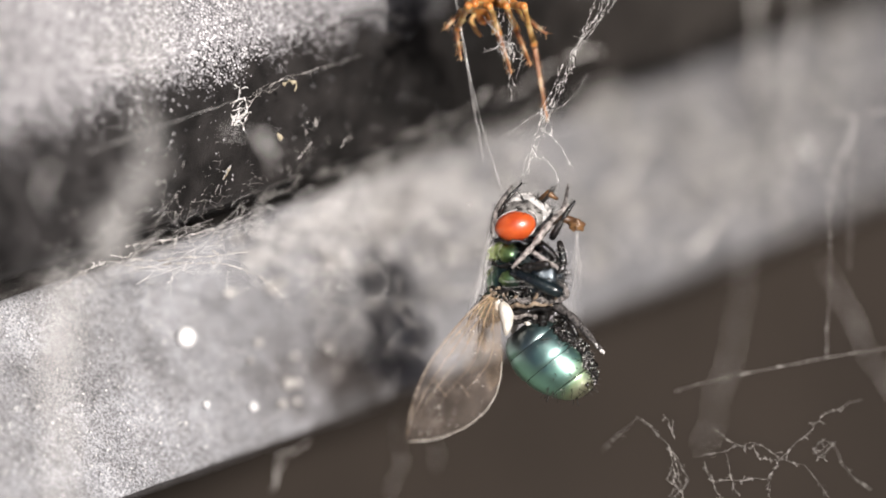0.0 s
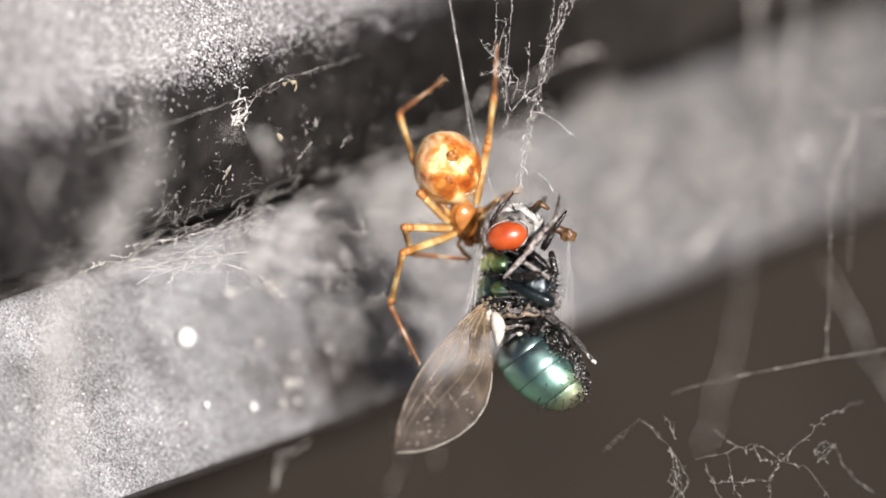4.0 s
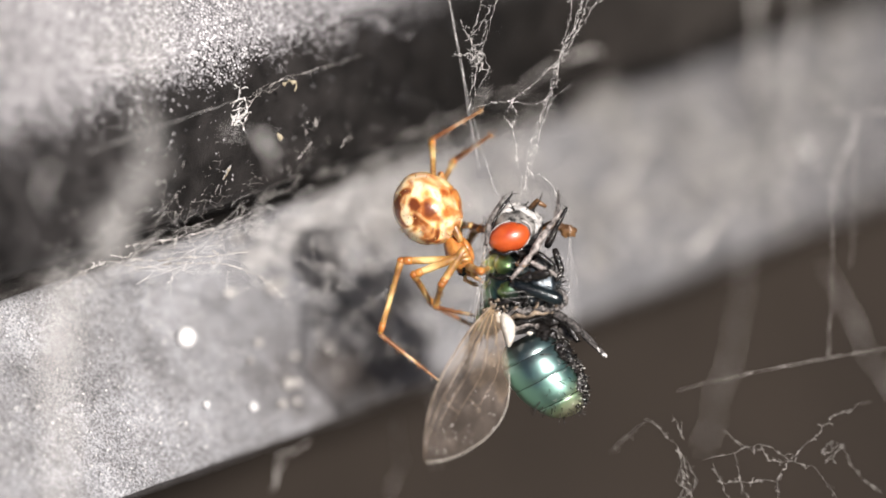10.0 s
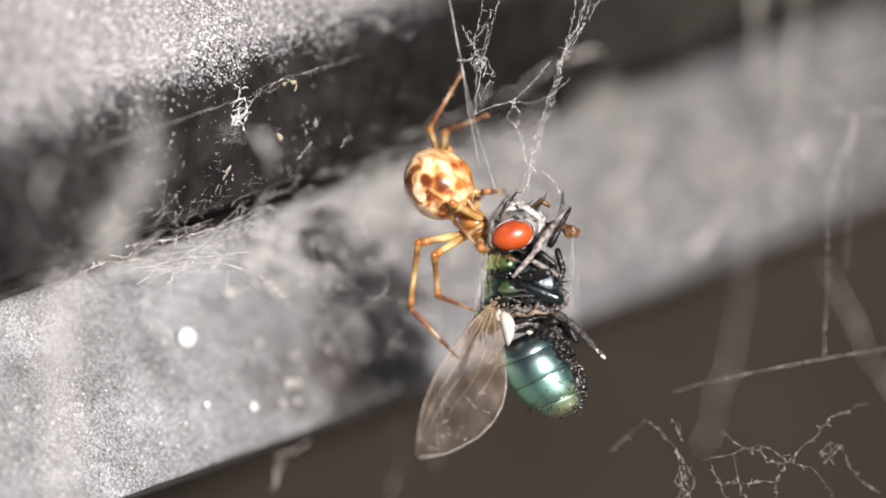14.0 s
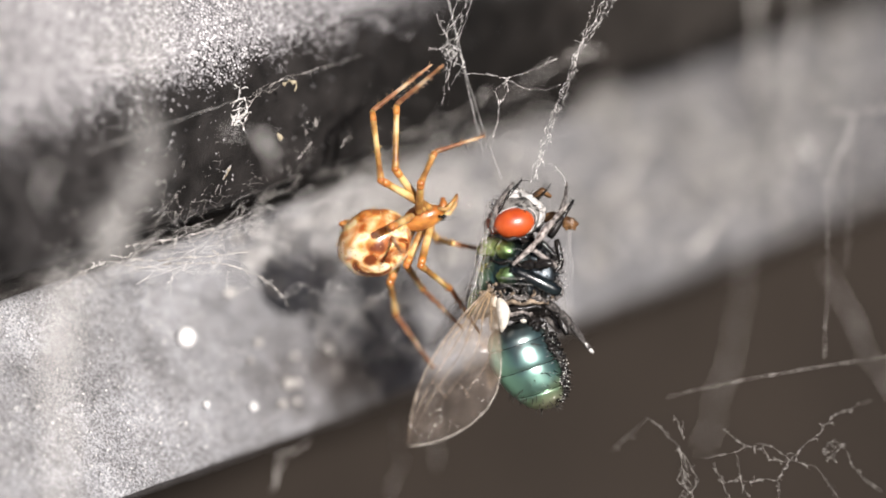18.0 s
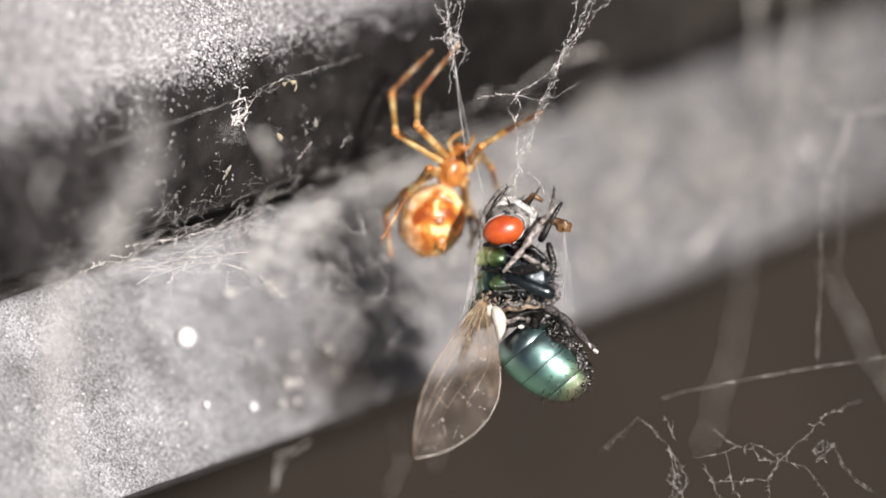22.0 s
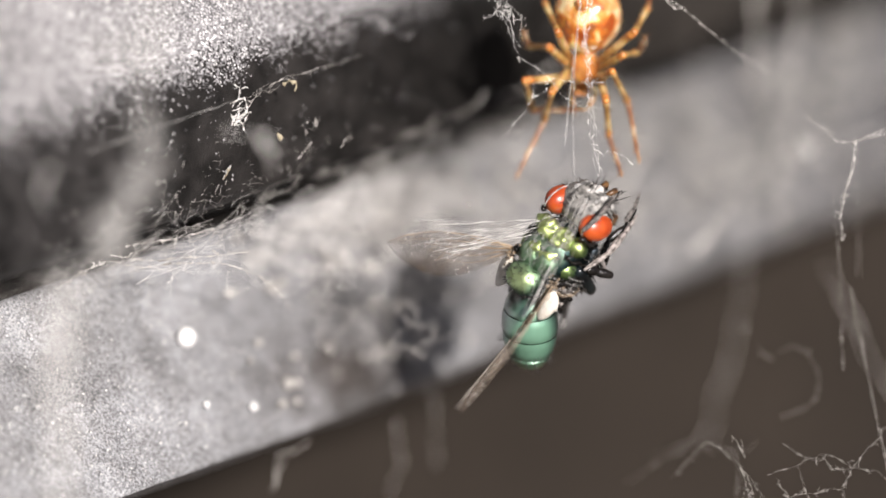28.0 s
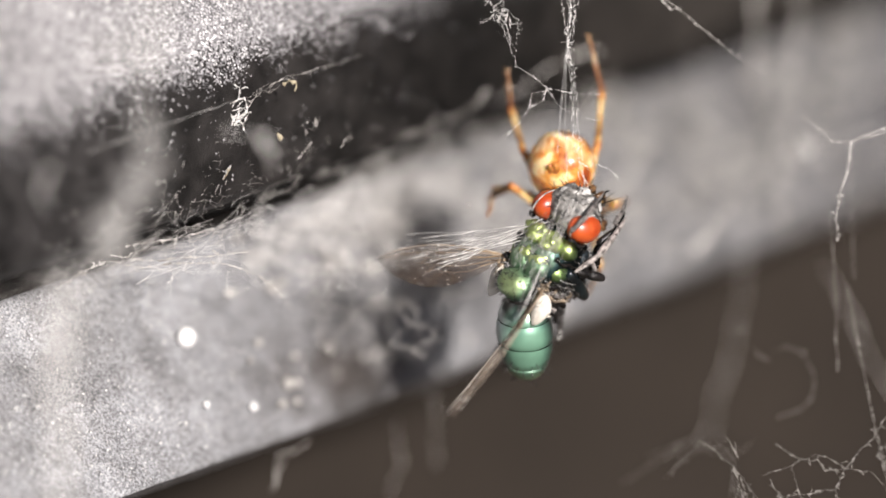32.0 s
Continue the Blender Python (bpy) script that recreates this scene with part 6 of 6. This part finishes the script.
    walk(side_strand, seen_from([(t, two_point((878, 345), (822, 150), a, b)) for t, a, b in (
        (0.0, (885, 328), (828, 120)), (1.0, (870, 342), (798, 0)), (2.0, (890, 345), (812, 60)), (3.0, (880, 350), (808, 60)), (6.0, (872, 350), (795, 100)), (9.0, (878, 345), (822, 150)), (13.0, (878, 345), (826, 150)), (14.0, (878, 340), (836, 190)),
        (17.0, (892, 318), (828, 120)), (18.0, (888, 318), (822, 120)), (20.0, (884, 322), (828, 140)), (21.0, (876, 325), (826, 130)), (22.0, (856, 345), (790, 60)), (23.0, (965, 390), (920, 110)), (24.0, (1012, 335), (985, 100)),
        (24.5, (1042, 150), (1005, -70)), (25.0, (1005, 140), (965, -70)), (25.5, (985, 190), (950, -20)), (27.5, (1016, 305), (1018, 110)), (28.0, (1016, 308), (1018, 110)), (29.0, (1016, 312), (1016, 110)), (32.0, (1004, 322), (1002, 110)))]))
    walk(top_tangle, seen_from([(t, two_point((830, 195), (860, 0), a, b)) for t, a, b in (
        (0.0, (905, 180), (890, -30)), (1.0, (905, 190), (880, 5)), (2.0, (905, 235), (880, 20)), (3.0, (897, 230), (880, 10)), (6.0, (900, 200), (890, 0)), (7.0, (910, 190), (895, 0)), (8.0, (908, 190), (898, 0)), (8.5, (865, 194), (880, 0)), (9.0, (830, 195), (860, 0)),
        (13.0, (832, 195), (860, 0)), (14.0, (840, 204), (862, 0)), (14.5, (838, 200), (862, 0)), (16.5, (800, 185), (830, 5)), (17.0, (794, 185), (826, 5)), (18.0, (782, 185), (816, 5)), (20.0, (786, 183), (822, 3)), (21.0, (761, 179), (806, 10)),
        (22.0, (795, 165), (811, -30)), (23.0, (930, 142), (850, -25)), (24.0, (1000, 60), (930, -100)), (24.5, (1010, -10), (960, -180)), (25.5, (1005, 0), (955, -175)), (27.5, (918, 110), (866, -80)), (28.0, (920, 112), (868, -80)),
        (29.0, (938, 118), (886, -72)), (30.0, (932, 120), (880, -70)), (31.0, (930, 119), (878, -70)), (32.0, (914, 119), (862, -70)))]))
    walk(link_strand, seen_from([(t, two_point((836, 192), (975, 178), a, b)) for t, a, b in (
        (0.0, (900, 240), (1000, 180)), (1.0, (905, 215), (960, 110)), (2.0, (900, 250), (960, 150)), (3.0, (890, 240), (945, 140)), (6.0, (895, 215), (990, 175)), (7.0, (900, 220), (985, 170)), (8.0, (900, 222), (985, 180)), (9.0, (836, 192), (975, 178)),
        (14.0, (842, 202), (985, 168)), (14.5, (842, 200), (985, 170)), (17.0, (830, 135), (985, 165)), (20.0, (815, 130), (975, 165)), (21.0, (790, 130), (950, 165)), (22.0, (845, 175), (980, 172)), (23.0, (925, 150), (1015, 70)), (24.0, (970, 50), (1080, -60)),
        (25.5, (980, 0), (1090, -60)), (27.5, (914, 100), (1000, 168)), (28.0, (915, 102), (1000, 168)), (29.0, (936, 116), (1016, 190)), (30.0, (930, 119), (1012, 190)), (32.0, (912, 118), (996, 188)))]))
    walk(net, seen_from([(t, Matrix.Translation(at(x - 1, y, 30)) @ Matrix.Rotation(radians(a), 4, "Y")) for t, x, y, a in (
        (0.0, 1380, 813, 0), (1.0, 1350, 803, 0), (2.0, 1374, 812, 0), (3.0, 1383, 816, 0), (6.0, 1372, 816, 0), (7.0, 1366, 821, 0), (8.0, 1381, 819, 0), (9.0, 1396, 816, 0), (12.0, 1393, 816, 0), (12.5, 1386, 818, 0), (13.0, 1390, 818, 0), (14.0, 1393, 818, 0),
        (14.5, 1378, 819, 0), (16.5, 1390, 811, 0), (17.0, 1400, 814, 0), (19.0, 1395, 815, 0), (20.0, 1400, 815, 0), (22.0, 1380, 815, 0), (23.0, 1422, 821, 0), (23.5, 1419, 820, 0), (24.0, 1396, 825, 0), (24.5, 1350, 785, 0), (24.6, 1465, 785, -6), (25.0, 1480, 800, -6),
        (25.5, 1498, 820, -6), (27.5, 1508, 828, -6), (29.0, 1508, 830, -6), (31.0, 1506, 832, -6), (32.0, 1496, 830, -6))]))
    walk(line_strand, seen_from([(t, Matrix.Translation(at(x, y, 40)) @ Matrix.Rotation(radians(a), 4, "Y")) for t, x, y, a in (
        (0.0, 1470, 630, 0), (1.0, 1436, 622, 0), (2.0, 1461, 627, 0), (3.0, 1467, 632, 0), (6.0, 1456, 634, 0), (7.0, 1449, 637, 0), (8.0, 1464, 634, 0), (9.0, 1475, 630, 0), (14.0, 1470, 631, 0), (14.5, 1458, 634, 0), (17.0, 1458, 645, 1), (22.0, 1446, 648, 1), (23.0, 1472, 650, -1),
        (24.0, 1466, 648, -1), (24.5, 1436, 605, 0), (24.55, 1480, 650, -45), (24.6, 1520, 700, -85), (25.0, 1530, 720, -90), (25.5, 1542, 732, -92), (27.5, 1552, 742, -92), (30.0, 1552, 744, -92), (32.0, 1546, 742, -92))]))
    walk(diag_strand, seen_from([(t, Matrix.Translation(at(x, y, 60))) for t, x, y in ((0.0, 1420, -300), (24.0, 1420, -300), (25.5, 1400, -250), (27.5, 1240, 45), (31.0, 1241, 46), (32.0, 1232, 46))]))
    walk(fork_strand, seen_from([(t, Matrix.Translation(at(x, y, d)) @ Matrix.Rotation(radians(a), 4, "Y")) for t, x, y, d, a in (
        (0.0, 1514, 206, 340, 0), (1.0, 1498, 212, 340, 0), (2.0, 1512, 206, 340, 0), (9.0, 1518, 204, 340, 0), (14.0, 1516, 204, 340, 0), (17.0, 1512, 202, 340, 0), (22.0, 1506, 204, 340, 0), (24.0, 1512, 206, 320, 0), (24.5, 1500, 212, 260, 0),
        (24.8, 1506, 246, 90, -8), (25.5, 1510, 248, 70, -8), (27.5, 1514, 250, 60, -8), (31.0, 1514, 250, 60, -8), (32.0, 1506, 250, 60, -8))]))
    walk(loop_strand, seen_from([(t, Matrix.Translation(at(x, y, 240))) for t, x, y in ((0.0, 1400, 1030), (24.3, 1400, 1030), (24.6, 1385, 625), (25.0, 1395, 645), (25.5, 1408, 655), (27.5, 1420, 668), (31.0, 1420, 670), (32.0, 1412, 670))]))
    walk(drop_strand, seen_from([(t, Matrix.Translation(at(x, y, 60)) @ Matrix.Rotation(radians(a), 4, "Y")) for t, x, y, a in (
        (0.0, 1462, 634, 0), (3.0, 1462, 634, 0), (9.0, 1467, 632, 0), (14.5, 1458, 634, 0), (17.0, 1460, 634, 0), (19.0, 1455, 632, 0), (22.0, 1446, 634, 0), (23.0, 1471, 642, 0), (24.0, 1466, 640, 0), (24.5, 1440, 605, 0), (24.6, 1474, 636, -4), (25.5, 1484, 648, -4), (27.5, 1492, 655, -4), (30.0, 1492, 655, -4), (32.0, 1482, 657, -4))]))


motions()
